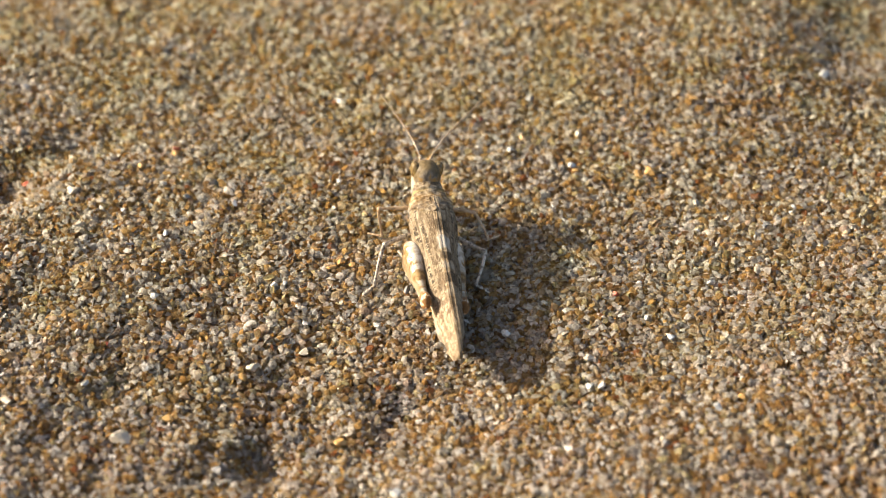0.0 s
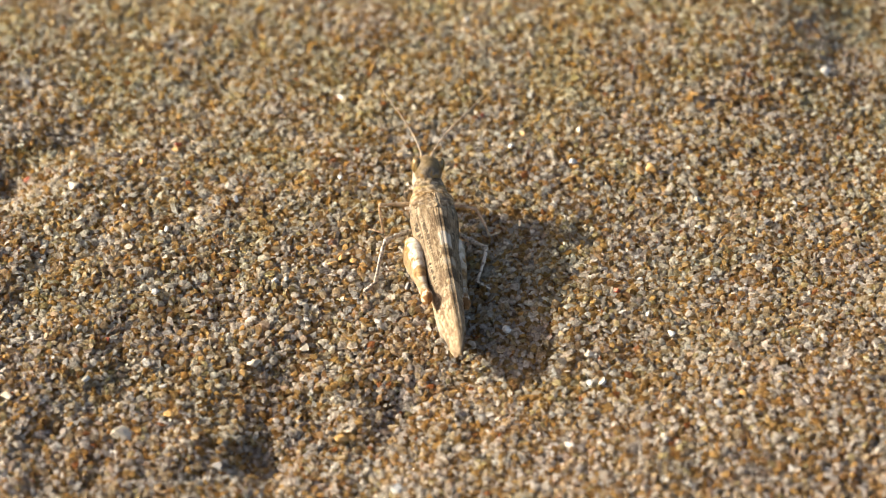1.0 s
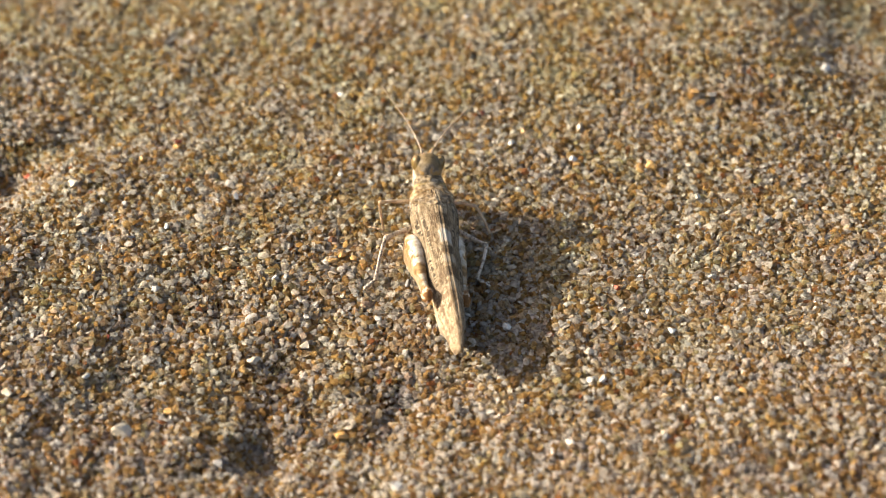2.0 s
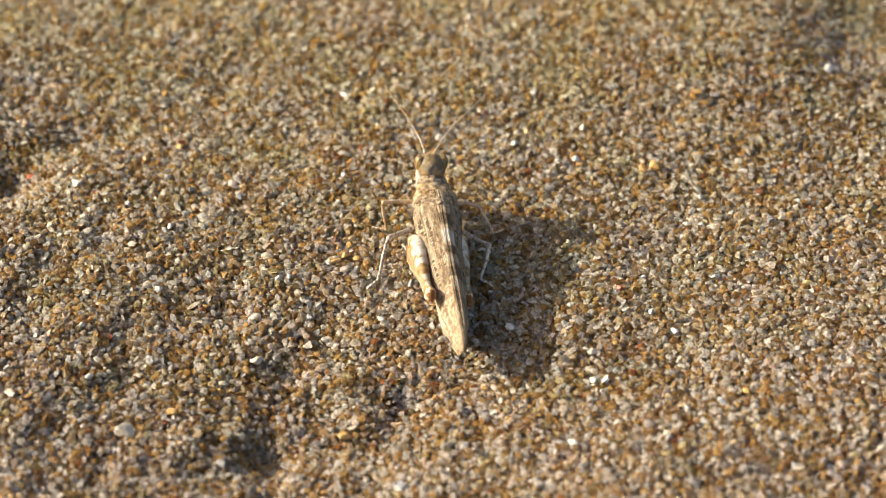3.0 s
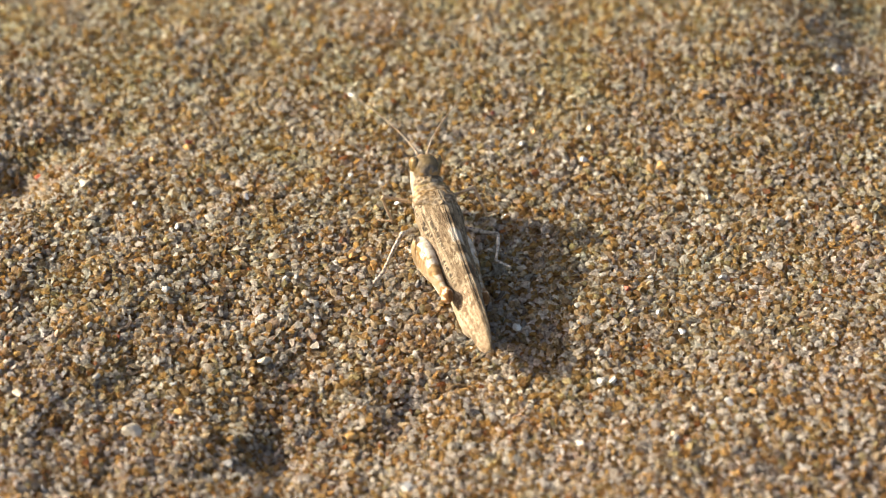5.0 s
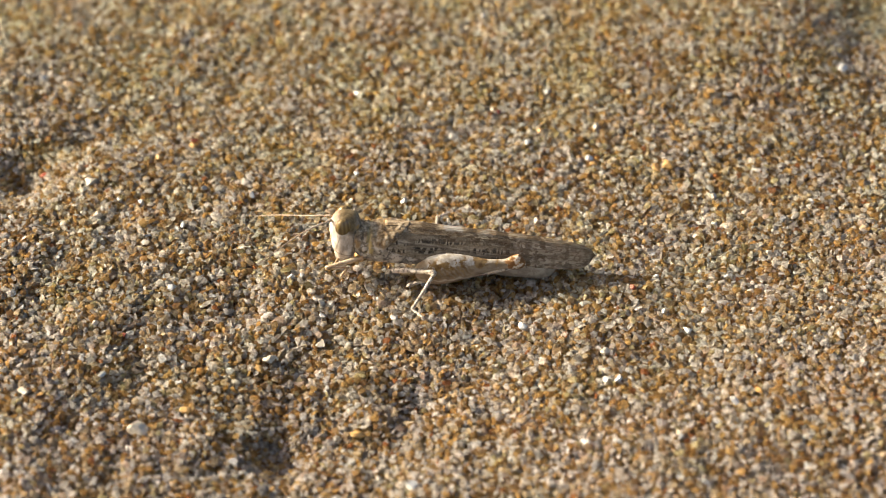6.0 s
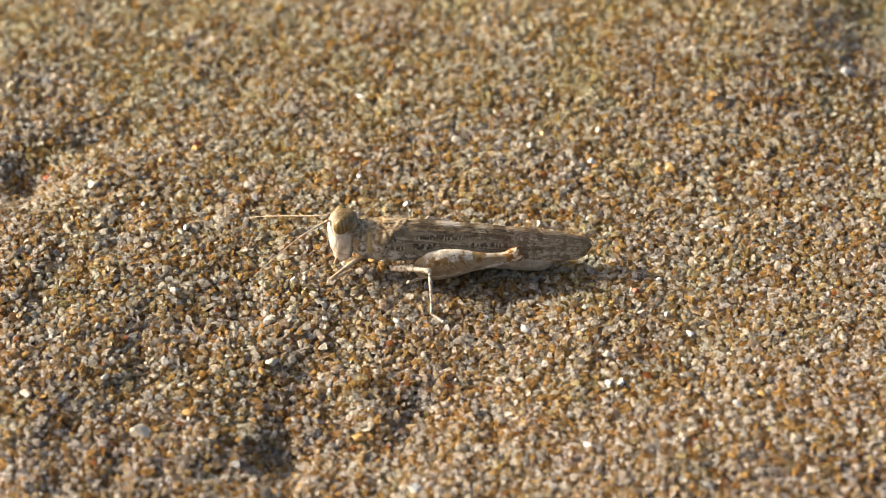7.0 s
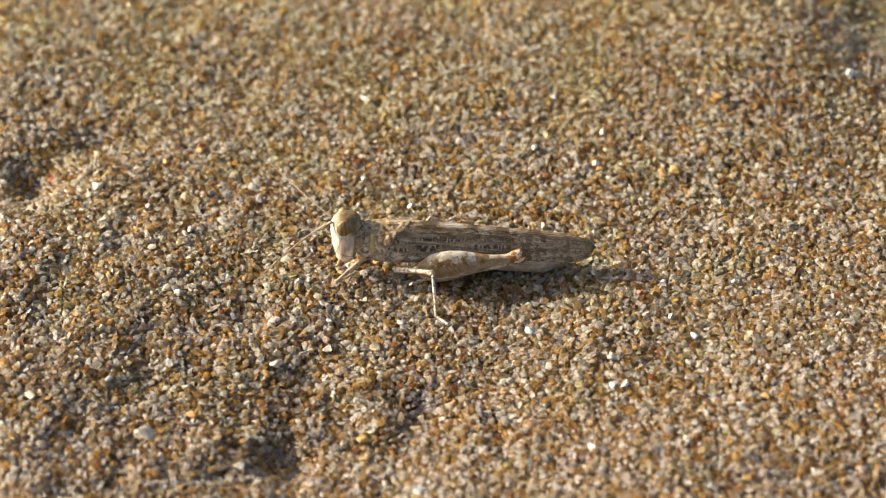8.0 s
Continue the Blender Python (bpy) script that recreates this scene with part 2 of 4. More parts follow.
def make_head_paint():
    p = Paint("head_chitin", 0.55, Specular_IOR_Level=0.3)
    x, y, z = p.axis("X"), p.axis("Y"), p.axis("Z")
    pale = p.ramp(p.noise(1.1, 3.0), [(0.4, (0.48, 0.40, 0.31)), (0.6, (0.68, 0.60, 0.50))])
    crown = p.ramp(p.noise(1.8, 4.0), [(0.38, (0.10, 0.064, 0.024)), (0.5, (0.15, 0.10, 0.041)), (0.64, (0.21, 0.148, 0.068))])
    edge = p.maths("ADD", z, p.maths("MULTIPLY", p.noise(1.2, 2.0), 1.0))
    colour = p.mix(p.band(p.maths("SUBTRACT", edge, p.maths("MULTIPLY", p.maths("SUBTRACT", x, 11.0), 0.5)), 6.4, 20.0, 0.35), pale, crown)
    # faint brown streaks down the cheeks and the face
    streak = p.ramp(p.noise(1.0, 3.0, p.stretched(2.2, 2.2, 0.3, 6.0)), [(0.53, 0.0), (0.60, 1.0)])
    colour = p.mix(p.maths("MULTIPLY", p.maths("MULTIPLY", streak, p.band(z, 1.0, 5.2, 0.3)), 0.55), colour, (0.25, 0.18, 0.115))
    # the grey-brown nape, a tawny patch on it, and the dark seam along the hind edge of the cheek
    hind = p.maths("ADD", x, p.maths("MULTIPLY", p.noise(1.3, 2.0), 0.6))
    nape = p.band(hind, 0.0, 9.75, 0.2)
    tone = p.ramp(p.noise(1.2, 3.0, p.stretched(1.0, 1.0, 0.8, 19.0)), [(0.42, (0.10, 0.085, 0.065)), (0.52, (0.25, 0.205, 0.155)), (0.6, (0.36, 0.22, 0.08))])
    colour = p.mix(p.maths("MULTIPLY", nape, 0.85), colour, tone)
    for seam in (p.band(hind, 9.85, 9.97, 0.07), p.band(p.maths("ADD", x, p.maths("MULTIPLY", z, 0.22)), 12.1, 12.18, 0.06),
                 p.band(p.maths("SUBTRACT", z, p.maths("MULTIPLY", x, 0.3)), -0.75, -0.66, 0.06)):
        colour = p.mix(p.maths("MULTIPLY", p.maths("MULTIPLY", seam, p.band(z, 0.0, 5.0, 0.2)), 0.7), colour, (0.10, 0.07, 0.045))
    # rosy tip of the crown
    colour = p.mix(p.maths("MULTIPLY", p.maths("MULTIPLY", p.band(x, 11.35, 20.0, 0.2), p.band(z, 6.1, 20.0, 0.2)), 0.5), colour, (0.42, 0.28, 0.20))
    return p.done(colour, p.noise(7.0, 2.0), 0.04)


def make_pronotum_paint():
    p = Paint("pronotum_chitin", 0.6, Specular_IOR_Level=0.3)
    x, y, z = p.axis("X"), p.axis("Y"), p.axis("Z")
    tan = p.ramp(p.noise(1.6, 4.0), [(0.38, (0.10, 0.06, 0.026)), (0.48, (0.225, 0.155, 0.08)), (0.6, (0.37, 0.29, 0.19))])
    grey = p.ramp(p.noise(1.3, 4.0), [(0.35, (0.20, 0.165, 0.125)), (0.5, (0.36, 0.31, 0.24)), (0.65, (0.48, 0.43, 0.36))])
    low = p.band(p.maths("ADD", z, p.noise(1.0, 2.0)), -5.0, 5.3, 0.6)
    colour = p.mix(low, tan, grey)
    spot = p.ramp(p.noise(2.2, 3.0, p.stretched(1, 1, 1, 5.0)), [(0.53, 0.0), (0.59, 1.0)])
    colour = p.mix(p.maths("MULTIPLY", spot, 0.75), colour, (0.085, 0.055, 0.03))
    edge = p.maths("ADD", x, p.maths("MULTIPLY", p.maths("SUBTRACT", p.noise(1.4, 3.0), 0.5), 1.4))
    # the raised hind part is tawny, with a dark mark across it before the wings
    tawny = p.ramp(p.noise(1.7, 3.0, p.stretched(1, 1, 1, 31.0)), [(0.40, (0.12, 0.065, 0.022)), (0.5, (0.25, 0.145, 0.048)), (0.6, (0.36, 0.275, 0.17))])
    colour = p.mix(p.maths("MULTIPLY", p.maths("MULTIPLY", p.band(edge, 5.6, 7.2, 0.25), p.band(z, 4.6, 20.0, 0.3)), 0.85), colour, tawny)
    colour = p.mix(p.maths("MULTIPLY", p.maths("MULTIPLY", p.band(edge, 4.9, 5.5, 0.12), p.band(y, -1.8, -0.1, 0.2)), 0.85), colour, (0.07, 0.05, 0.035))
    # on the lobes at the sides: an olive-yellow stripe and a brown patch before it
    lobe = p.band(z, 2.9, 5.6, 0.3)
    colour = p.mix(p.maths("MULTIPLY", p.maths("MULTIPLY", p.band(edge, 7.5, 8.1, 0.15), lobe), 0.8), colour, (0.38, 0.27, 0.095))
    colour = p.mix(p.maths("MULTIPLY", p.maths("MULTIPLY", p.band(edge, 8.9, 9.4, 0.15), p.band(z, 3.6, 4.9, 0.3)), 0.8), colour, (0.24, 0.135, 0.045))
    return p.done(colour, p.noise(4.0, 3.0), 0.07)


def make_femur_paint():
    p = Paint("hind_femur_chitin", 0.55, Specular_IOR_Level=0.15)
    x, z = p.axis("X"), p.axis("Z")
    colour = p.ramp(p.noise(0.9, 3.0, p.stretched(0.5, 1.2, 1.2)), [(0.38, (0.185, 0.125, 0.068)), (0.6, (0.30, 0.222, 0.14))])
    rust = p.ramp(p.noise(1.7, 3.0, p.stretched(1, 1, 1, 3.0)), [(0.42, (0.155, 0.08, 0.024)), (0.58, (0.29, 0.17, 0.058))])
    white = p.ramp(p.noise(1.6, 3.0), [(0.4, (0.40, 0.33, 0.24)), (0.6, (0.60, 0.53, 0.43))])
    edge = p.maths("ADD", x, p.maths("MULTIPLY", p.maths("SUBTRACT", p.noise(1.3, 3.0), 0.5), 1.6))
    high = p.maths("ADD", z, p.maths("MULTIPLY", p.maths("SUBTRACT", p.noise(1.3, 3.0), 0.5), 1.2))
    # the upper edge: white, rust, white, rust knee
    upper = p.band(high, 0.62, 4.0, 0.12)
    colour = p.mix(p.maths("MULTIPLY", p.maths("MULTIPLY", upper, p.band(edge, 0.7, 9.6, 0.2)), 0.95), colour, white)
    for a, b in ((6.0, 7.3), (8.3, 8.6)):
        colour = p.mix(p.maths("MULTIPLY", p.maths("MULTIPLY", p.band(high, 0.2, 4.0, 0.12), p.band(edge, a, b, 0.12)), 0.95), colour, rust)
    speck = p.ramp(p.noise(1.0, 3.0, p.stretched(1.9, 1.9, 1.9, 14.0)), [(0.45, 0.0), (0.49, 1.0)])
    colour = p.mix(p.maths("MULTIPLY", p.maths("MULTIPLY", p.band(high, 0.35, 1.35, 0.12), p.band(edge, 0.9, 5.0, 0.2)), speck), colour, rust)
    # the herringbone along the middle
    slant = p.maths("ADD", p.maths("ADD", x, p.maths("MULTIPLY", z, 0.7)), p.maths("MULTIPLY", p.noise(1.6, 3.0), 0.9))
    comb = p.maths("SINE", p.maths("MULTIPLY", slant, 11.5))
    streaks = p.ramp(p.maths("ADD", p.maths("MULTIPLY", comb, 0.5), 0.5), [(0.35, 0.1), (0.65, 0.65)])
    colour = p.mix(p.maths("MULTIPLY", p.maths("MULTIPLY", p.band(high, -0.55, 0.7, 0.2), p.band(edge, 0.4, 5.6, 0.5)), streaks), colour, rust)
    dots = p.ramp(p.noise(2.6, 3.0), [(0.57, 0.0), (0.64, 1.0)])
    colour = p.mix(p.maths("MULTIPLY", dots, 0.4), colour, (0.24, 0.15, 0.075))
    # outer keel, pale
    colour = p.mix(p.maths("MULTIPLY", p.band(high, -1.05, -0.8, 0.1), 0.5), colour, (0.55, 0.47, 0.36))
    knee = p.ramp(p.noise(1.5, 2.0, p.stretched(1, 1, 1, 23.0)), [(0.46, (0.17, 0.07, 0.018)), (0.53, (0.33, 0.165, 0.055)), (0.6, (0.60, 0.50, 0.38))])
    colour = p.mix(p.maths("MULTIPLY", p.band(edge, 9.5, 20.0, 0.15), 0.9), colour, knee)
    return p.done(colour, p.noise(7.0, 2.0), 0.03)


WING, HEAD, PRONOTUM, FEMUR = make_wing_paint(), make_head_paint(), make_pronotum_paint(), make_femur_paint()


def make_thorax_paint():
    p = Paint("grey_thorax_chitin", 0.5)
    x, z = p.axis("X"), p.axis("Z")
    colour = p.ramp(p.noise(1.1, 4.0), [(0.38, (0.28, 0.23, 0.17)), (0.6, (0.52, 0.45, 0.36))])
    spot = p.ramp(p.noise(2.6, 3.0, p.stretched(1, 1, 1, 11.0)), [(0.53, 0.0), (0.60, 1.0)])
    colour = p.mix(p.maths("MULTIPLY", spot, 0.7), colour, (0.07, 0.05, 0.04))
    lean = p.maths("ADD", p.maths("ADD", x, p.maths("MULTIPLY", z, 0.35)), p.maths("MULTIPLY", p.noise(1.0, 2.0), 0.5))
    for at in (3.4, 5.3, 7.2, 9.1):
        colour = p.mix(p.maths("MULTIPLY", p.band(lean, at - 0.05, at + 0.05, 0.07), 0.8), colour, (0.06, 0.045, 0.035))
    return p.done(colour, p.noise(5.0, 3.0), 0.08)


THORAX = make_thorax_paint()
BELLY = make_skin_paint("pale_abdomen_skin", (0.42, 0.335, 0.235), (0.30, 0.225, 0.15), (0.20, 0.14, 0.09), 0.4)
LEG = make_skin_paint("pale_speckled_leg", (0.58, 0.49, 0.38), (0.40, 0.31, 0.215), (0.10, 0.068, 0.045), 0.85, 1.2)
FORELEG = make_skin_paint("sandy_foreleg", (0.56, 0.42, 0.27), (0.42, 0.27, 0.13), (0.24, 0.14, 0.07), 0.5)
FEELER = make_skin_paint("straw_antenna", (0.50, 0.39, 0.27), (0.34, 0.25, 0.16), (0.18, 0.115, 0.065), 0.6, 0.8)


def make_eye_paint():
    p = Paint("banded_compound_eye", 0.12)
    wave = p.node("TexWave", wave_type="BANDS", bands_direction="X")
    p.link(p.mm, wave.inputs["Vector"])
    wave.inputs["Scale"].default_value, wave.inputs["Distortion"].default_value = 0.7, 1.0
    colour = p.ramp(wave.outputs[1], [(0.3, (0.135, 0.085, 0.03)), (0.7, (0.20, 0.132, 0.048))])
    return p.done(colour, p.cells(14.0), 0.01)


EYE_PAINT = make_eye_paint()


# ---- the sand ----
HOLLOWS = [  # x, y, reach along x, reach along y, height: millimetres
    (-17.8, -32.2, 3.7, 3.1, -1.5), (-4.6, -24.9, 2.8, 2.8, -1.5), (-50.5, 10.8, 4.0, 5.0, -2.7), (-44.6, 18.2, 2.6, 2.2, -1.2), (54.0, 41.0, 9.0, 7.0, -1.2),
    (-16.5, -20.5, 3.0, 2.4, -0.45), (-32.0, -9.5, 5.0, 3.0, -0.25), (-14.0, -13.0, 4.0, 3.0, -0.7), (-11.0, -29.0, 17.0, 15.0, -2.0), (-30.0, -20.0, 18.0, 16.0, -0.5),
    (-38.0, -2.0, 3.0, 2.5, -0.4), (-24.0, -11.5, 3.0, 2.4, -0.6)]
MOUNDS = [  # likewise
    (-66.0, 36.0, 26.0, 22.0, 1.7), (-57.0, -27.0, 9.0, 10.0, 0.8),
    (-64.0, -20.0, 28.0, 28.0, 2.6), (-2.0, -36.0, 3.0, 6.0, 0.9), (-12.0, -21.0, 3.5, 2.2, 0.9), (-25.0, -31.0, 3.6, 3.2, 0.7), (-8.8, -27.0, 1.8, 2.2, 0.6),
    # the broad swells (42, -34) and (50, -4) are added to brighten the sand
    (-40.0, 12.0, 4.0, 3.2, 0.7), (14.0, -12.0, 8.0, 7.0, 1.3), (42.0, -34.0, 32.0, 22.0, 1.8), (50.0, -4.0, 26.0, 24.0, 1.1), (38.0, 35.0, 13.0, 11.0, 1.8), (28.0, 54.0, 24.0, 26.0, 3.4),
    (-10.0, 43.0, 30.0, 14.0, 1.5)]


def rumple(x, y, size, seed):
    """Smooth random waves of about that size, in millimetres, with heights of about one."""
    rng = np.random.default_rng(seed)
    total = np.zeros_like(x)
    for _ in range(14):
        angle, phase = rng.uniform(0, 2 * np.pi, 2)
        k = 2 * np.pi / (size * rng.uniform(0.7, 1.5))
        total += np.sin(k * (x * np.cos(angle) + y * np.sin(angle)) + phase)
    return total / 14 ** 0.5


def ground_mm(x, y):
    """The height of the sand, in millimetres."""
    x, y = np.asarray(x, float), np.asarray(y, float)
    trodden = 1 / (1 + np.exp(np.clip((x + 4 + 0.25 * y) / 7, -30, 30))) / (1 + np.exp(np.clip((y - 12) / 6, -30, 30)))  # the lumpier sand
    z = (0.12 + 0.07 * trodden) * rumple(x, y, 13.0, 3) + (0.06 + 0.09 * trodden) * rumple(x, y, 5.0, 4) + 0.4 * rumple(x, y, 60.0, 5)
    rest = np.exp(-((x + 1) ** 2 / 300 + (y + 3) ** 2 / 200))
    for cx, cy, rx, ry, h in HOLLOWS + MOUNDS:
        z += h * np.exp(-(((x - cx) / rx) ** 2 + ((y - cy) / ry) ** 2))
    return z * (1 - 0.85 * rest)


def mesh_from(name, verts, faces, material, smooth=True):
    """A mesh from arrays in millimetres."""
    mesh = bpy.data.meshes.new(name)
    mesh.from_pydata((np.asarray(verts) * MM).tolist(), [], [list(map(int, f)) for f in faces])
    mesh.materials.append(material)
    mesh.polygons.foreach_set("use_smooth", [smooth] * len(mesh.polygons))
    mesh.update()
    return mesh


def make_ground():
    near_x, near_y = np.arange(-75, 75.1, 1.25), np.arange(-60, 70.1, 1.25)
    far = 75 * 1.32 ** np.arange(1, 37)
    xs, ys = np.r_[-far[::-1], near_x, far], np.r_[-far[::-1], near_y, far]
    gx, gy = np.meshgrid(xs, ys, indexing="ij")
    near = np.exp(-np.maximum(0, np.hypot(gx, gy) - 110) / 400)
    z = ground_mm(gx, gy) * near - 0.55
    n, m = gx.shape
    i = (np.arange(n - 1)[:, None] * m + np.arange(m - 1)).ravel()
    faces = np.stack([i, i + m, i + m + 1, i + 1], 1)
    ob = new("ground", mesh_from("ground", np.stack([gx, gy, z], -1).reshape(-1, 3), faces, GROUND))
    return tagged(ob, "coarse tan beach sand reaching out to the horizon", "sand", kind="structure")


def ball(level):
    bm = bmesh.new()
    bmesh.ops.create_icosphere(bm, subdivisions=level, radius=1.0)
    verts, faces = np.array([v.co[:] for v in bm.verts]), np.array([[v.index for v in f.verts] for f in bm.faces])
    bm.free()
    return verts, faces


def grain_verts(rng, centres, radii, level, lie=0.45, spread=0.19):
    """Chipped grains: balls cut flat by planes, stretched and turned at random. lie: how far they settle on their flat sides."""
    proto, faces = ball(level)
    n = len(centres)
    v = np.repeat(proto[None], n, 0)
    for _ in range(9):
        normal = rng.normal(size=(n, 1, 3))
        normal /= np.linalg.norm(normal, axis=2, keepdims=True)
        over = np.maximum(0, (v * normal).sum(2, keepdims=True) - rng.uniform(0.25, 0.7, (n, 1, 1)))
        v -= over * normal
    v *= 1 + rng.normal(0, 0.055 if level == 2 else 0.09, (n, v.shape[1], 1))  # chips and dents
    v *= 1.25 * np.exp(np.clip(rng.normal(0, spread, (n, 1, 3)), -0.42, 0.42))
    q = rng.normal(size=(n, 4))
    q /= np.linalg.norm(q, axis=1, keepdims=True)
    w, x, y, z = q.T
    turn = np.stack([1 - 2 * (y * y + z * z), 2 * (x * y - z * w), 2 * (x * z + y * w), 2 * (x * y + z * w), 1 - 2 * (x * x + z * z),
                     2 * (y * z - x * w), 2 * (x * z - y * w), 2 * (y * z + x * w), 1 - 2 * (x * x + y * y)], 1).reshape(n, 3, 3)
    v = np.einsum("nij,nkj->nki", turn, v) * radii[:, None, None]
    v[:, :, 2] *= 1 - 0.4 * lie
    return v + centres[:, None], faces


def big_mesh(name, verts, faces, flat, material):
    """A mesh of many grains at once. flat: which grains keep sharp facets."""
    n, k = verts.shape[:2]
    index = (faces[None] + k * np.arange(n)[:, None, None]).reshape(-1)
    mesh = bpy.data.meshes.new(name)
    mesh.vertices.add(n * k)
    mesh.vertices.foreach_set("co", (verts * MM).astype(np.float32).ravel())
    mesh.loops.add(len(index))
    mesh.loops.foreach_set("vertex_index", index.astype(np.int32))
    mesh.polygons.add(len(index) // 3)
    mesh.polygons.foreach_set("loop_start", np.arange(0, len(index), 3, dtype=np.int32))
    mesh.polygons.foreach_set("use_smooth", np.repeat(~flat, len(faces)))
    mesh.materials.append(material)
    mesh.update()
    mesh.validate()
    return mesh


def make_sand():
    rng = np.random.default_rng(7)
    for name, step, sink, size in (("loose_sand", 0.51, 0.02, 0.375), ("bedded_sand", 0.58, -0.26, 0.37), ("sand_chips", 1.0, 0.0, 0.18)):
        xs, ys = np.arange(-66, 66, step), np.arange(-42, 57, step * 0.9)
        gx, gy = np.meshgrid(xs, ys, indexing="ij")
        gx = gx + rng.uniform(-0.5, 0.5, gx.shape) * step
        gy = gy + rng.uniform(-0.5, 0.5, gy.shape) * step
        x, y = gx.ravel(), gy.ravel()
        # the loose top grains thin out past the wedge of ground nearest the subject
        keep = np.abs(x) < 51.5 + 0.17 * (y + 3) + rng.normal(0, 1.2, x.shape)
        if name == "loose_sand":
            keep &= rng.random(x.shape) < 0.9  # gaps, in which the bed shows
        x, y = x[keep], y[keep]
        r = size * np.exp(np.clip(rng.normal(0.0, 0.18, x.shape), -0.4, 0.36))
        z = ground_mm(x, y) + sink + rng.uniform(-0.14, 0.10, x.shape)
        centres = np.stack([x, y, z], 1)
        fine = (np.abs(x) < 35) & (np.abs(y + 4) < 24) & (name == "loose_sand")
        for level, which in ((2, fine), (1, ~fine)):
            if which.any():
                verts, faces = grain_verts(rng, centres[which], r[which] * (1.0 if level == 2 else 1.08), level)
                ob = new(name, big_mesh(name, verts, faces, rng.random(which.sum()) < 0.95, GRAIN))
                tagged(ob, "coarse sand grains in white, grey, ochre and rust", "sand", kind="stuff")


make_ground()
make_sand()


def make_pebble(name, x, y, size, material, label, seed, long=1.0):
    """One larger grain that lies on the sand."""
    rng = np.random.default_rng(seed)
    z = float(ground_mm(x, y)) + 0.35
    verts, faces = grain_verts(rng, np.zeros((1, 3)), np.array([0.95 * size / 2]), 3, 0.4, 0.12)
    v = verts[0] * (long, 1.0, 0.8)
    ob = new(name, mesh_from(name, v, faces, material))
    ob.location = Vector((x, y, z)) * MM
    return tagged(ob, label, "pebble", group="larger grains on the sand")


# x, y and size of the larger grains that stand out: millimetres
WHITE_ONES = [
    (24.1, -16.0, 1.27), (6.6, -14.7, 1.2), (28.6, 2.5, 0.82), (46.1, 30.0, 1.33), (40.5, 27.3, 0.7), (-31.2, -8.9, 1.2), (-12.5, 26.9, 0.89),
    (7.7, 17.1, 0.89), (28.1, -28.1, 1.08), (31.9, 19.2, 0.82), (12.8, -32.2, 0.95), (3.8, -26.8, 0.82), (28.9, 7.4, 0.89), (21.4, -2.6, 0.7),
    (16.5, -23.3, 0.95), (10.3, 26.7, 0.82), (-4.7, -37.2, 1.27), (-32.1, 10.6, 0.89), (-17.2, -6.6, 0.89), (22.3, -32.6, 0.76), (40.9, -21.2, 0.7),
    (-12.0, 11.3, 0.76), (21.5, -6.6, 0.63), (-37.2, 28.4, 0.7), (-27.8, 39.8, 0.76), (-17.6, 32.1, 0.7), (39.8, 6.1, 0.7), (-44.4, -4.2, 0.82),
    (-50.7, 28.9, 0.8), (-36.2, 5.8, 0.75), (-31.1, 1.6, 0.7), (-23.8, 7.2, 0.8), (-6.4, 6.6, 0.9), (2.7, 41.1, 0.9), (14.9, 14.3, 0.9),
    (-18.5, -6.6, 0.8), (-7.2, -12.8, 0.85), (-37.3, -22.7, 0.9), (-29.4, -23.0, 0.8), (21.9, -12.6, 0.85), (29.1, -6.6, 0.8), (24.3, -38.8, 0.8),
    (15.3, -23.3, 0.9)]
CREAM_ONES = [
    (8.7, 3.2, 1.2), (-20.1, -19.2, 1.39), (-14.7, -16.5, 1.27), (-44.7, -25.9, 1.52), (-39.2, 7.4, 0.95), (-42.4, 9.2, 1.39), (24.5, -21.6, 1.01),
    (4.5, -21.5, 0.95), (15.2, -19.2, 0.95), (-15.0, -10.4, 1.01), (34.2, -2.8, 0.82), (-41.0, 3.1, 1.3), (15.9, 20.0, 1.2), (28.7, 7.3, 1.1),
    (-39.0, -15.2, 1.0), (-32.7, -30.2, 1.7), (22.2, -32.3, 1.0)]
SLATE_ONES = [
    (-22.6, -33.9, 1.52), (-14.8, -12.2, 1.01), (-29.3, 8.4, 0.89), (36.3, 2.8, 1.01), (-34.9, -0.5, 0.95), (-4.0, -7.4, 0.82), (32.1, 24.9, 1.0)]
RED_ONES = [
    (18.9, -8.6, 0.89), (-35.7, -16.3, 0.76), (-48.5, 12.3, 0.95), (-31.4, 17.7, 1.01), (4.5, 23.0, 0.63)]
AMBER_ONES = [
    (-11.4, -2.7, 1.1), (-10.0, -3.3, 1.0), (-9.1, -3.9, 0.9), (-12.3, -3.6, 0.85), (-17.3, -14.7, 1.14), (24.0, 12.9, 1.65), (-10.7, -29.0, 1.58),
    (-21.1, -20.7, 1.01), (-14.1, -0.9, 1.08), (-35.1, 14.2, 1.08), (-9.0, -2.5, 0.95), (15.5, 13.4, 0.89), (27.6, -12.9, 0.89), (30.5, -26.3, 0.95),
    (0.9, -23.2, 0.89), (-28.2, -26.9, 1.08), (-31.5, 16.9, 1.1), (22.6, 12.4, 1.4), (30.1, 25.4, 1.0), (9.4, 19.7, 1.0)]
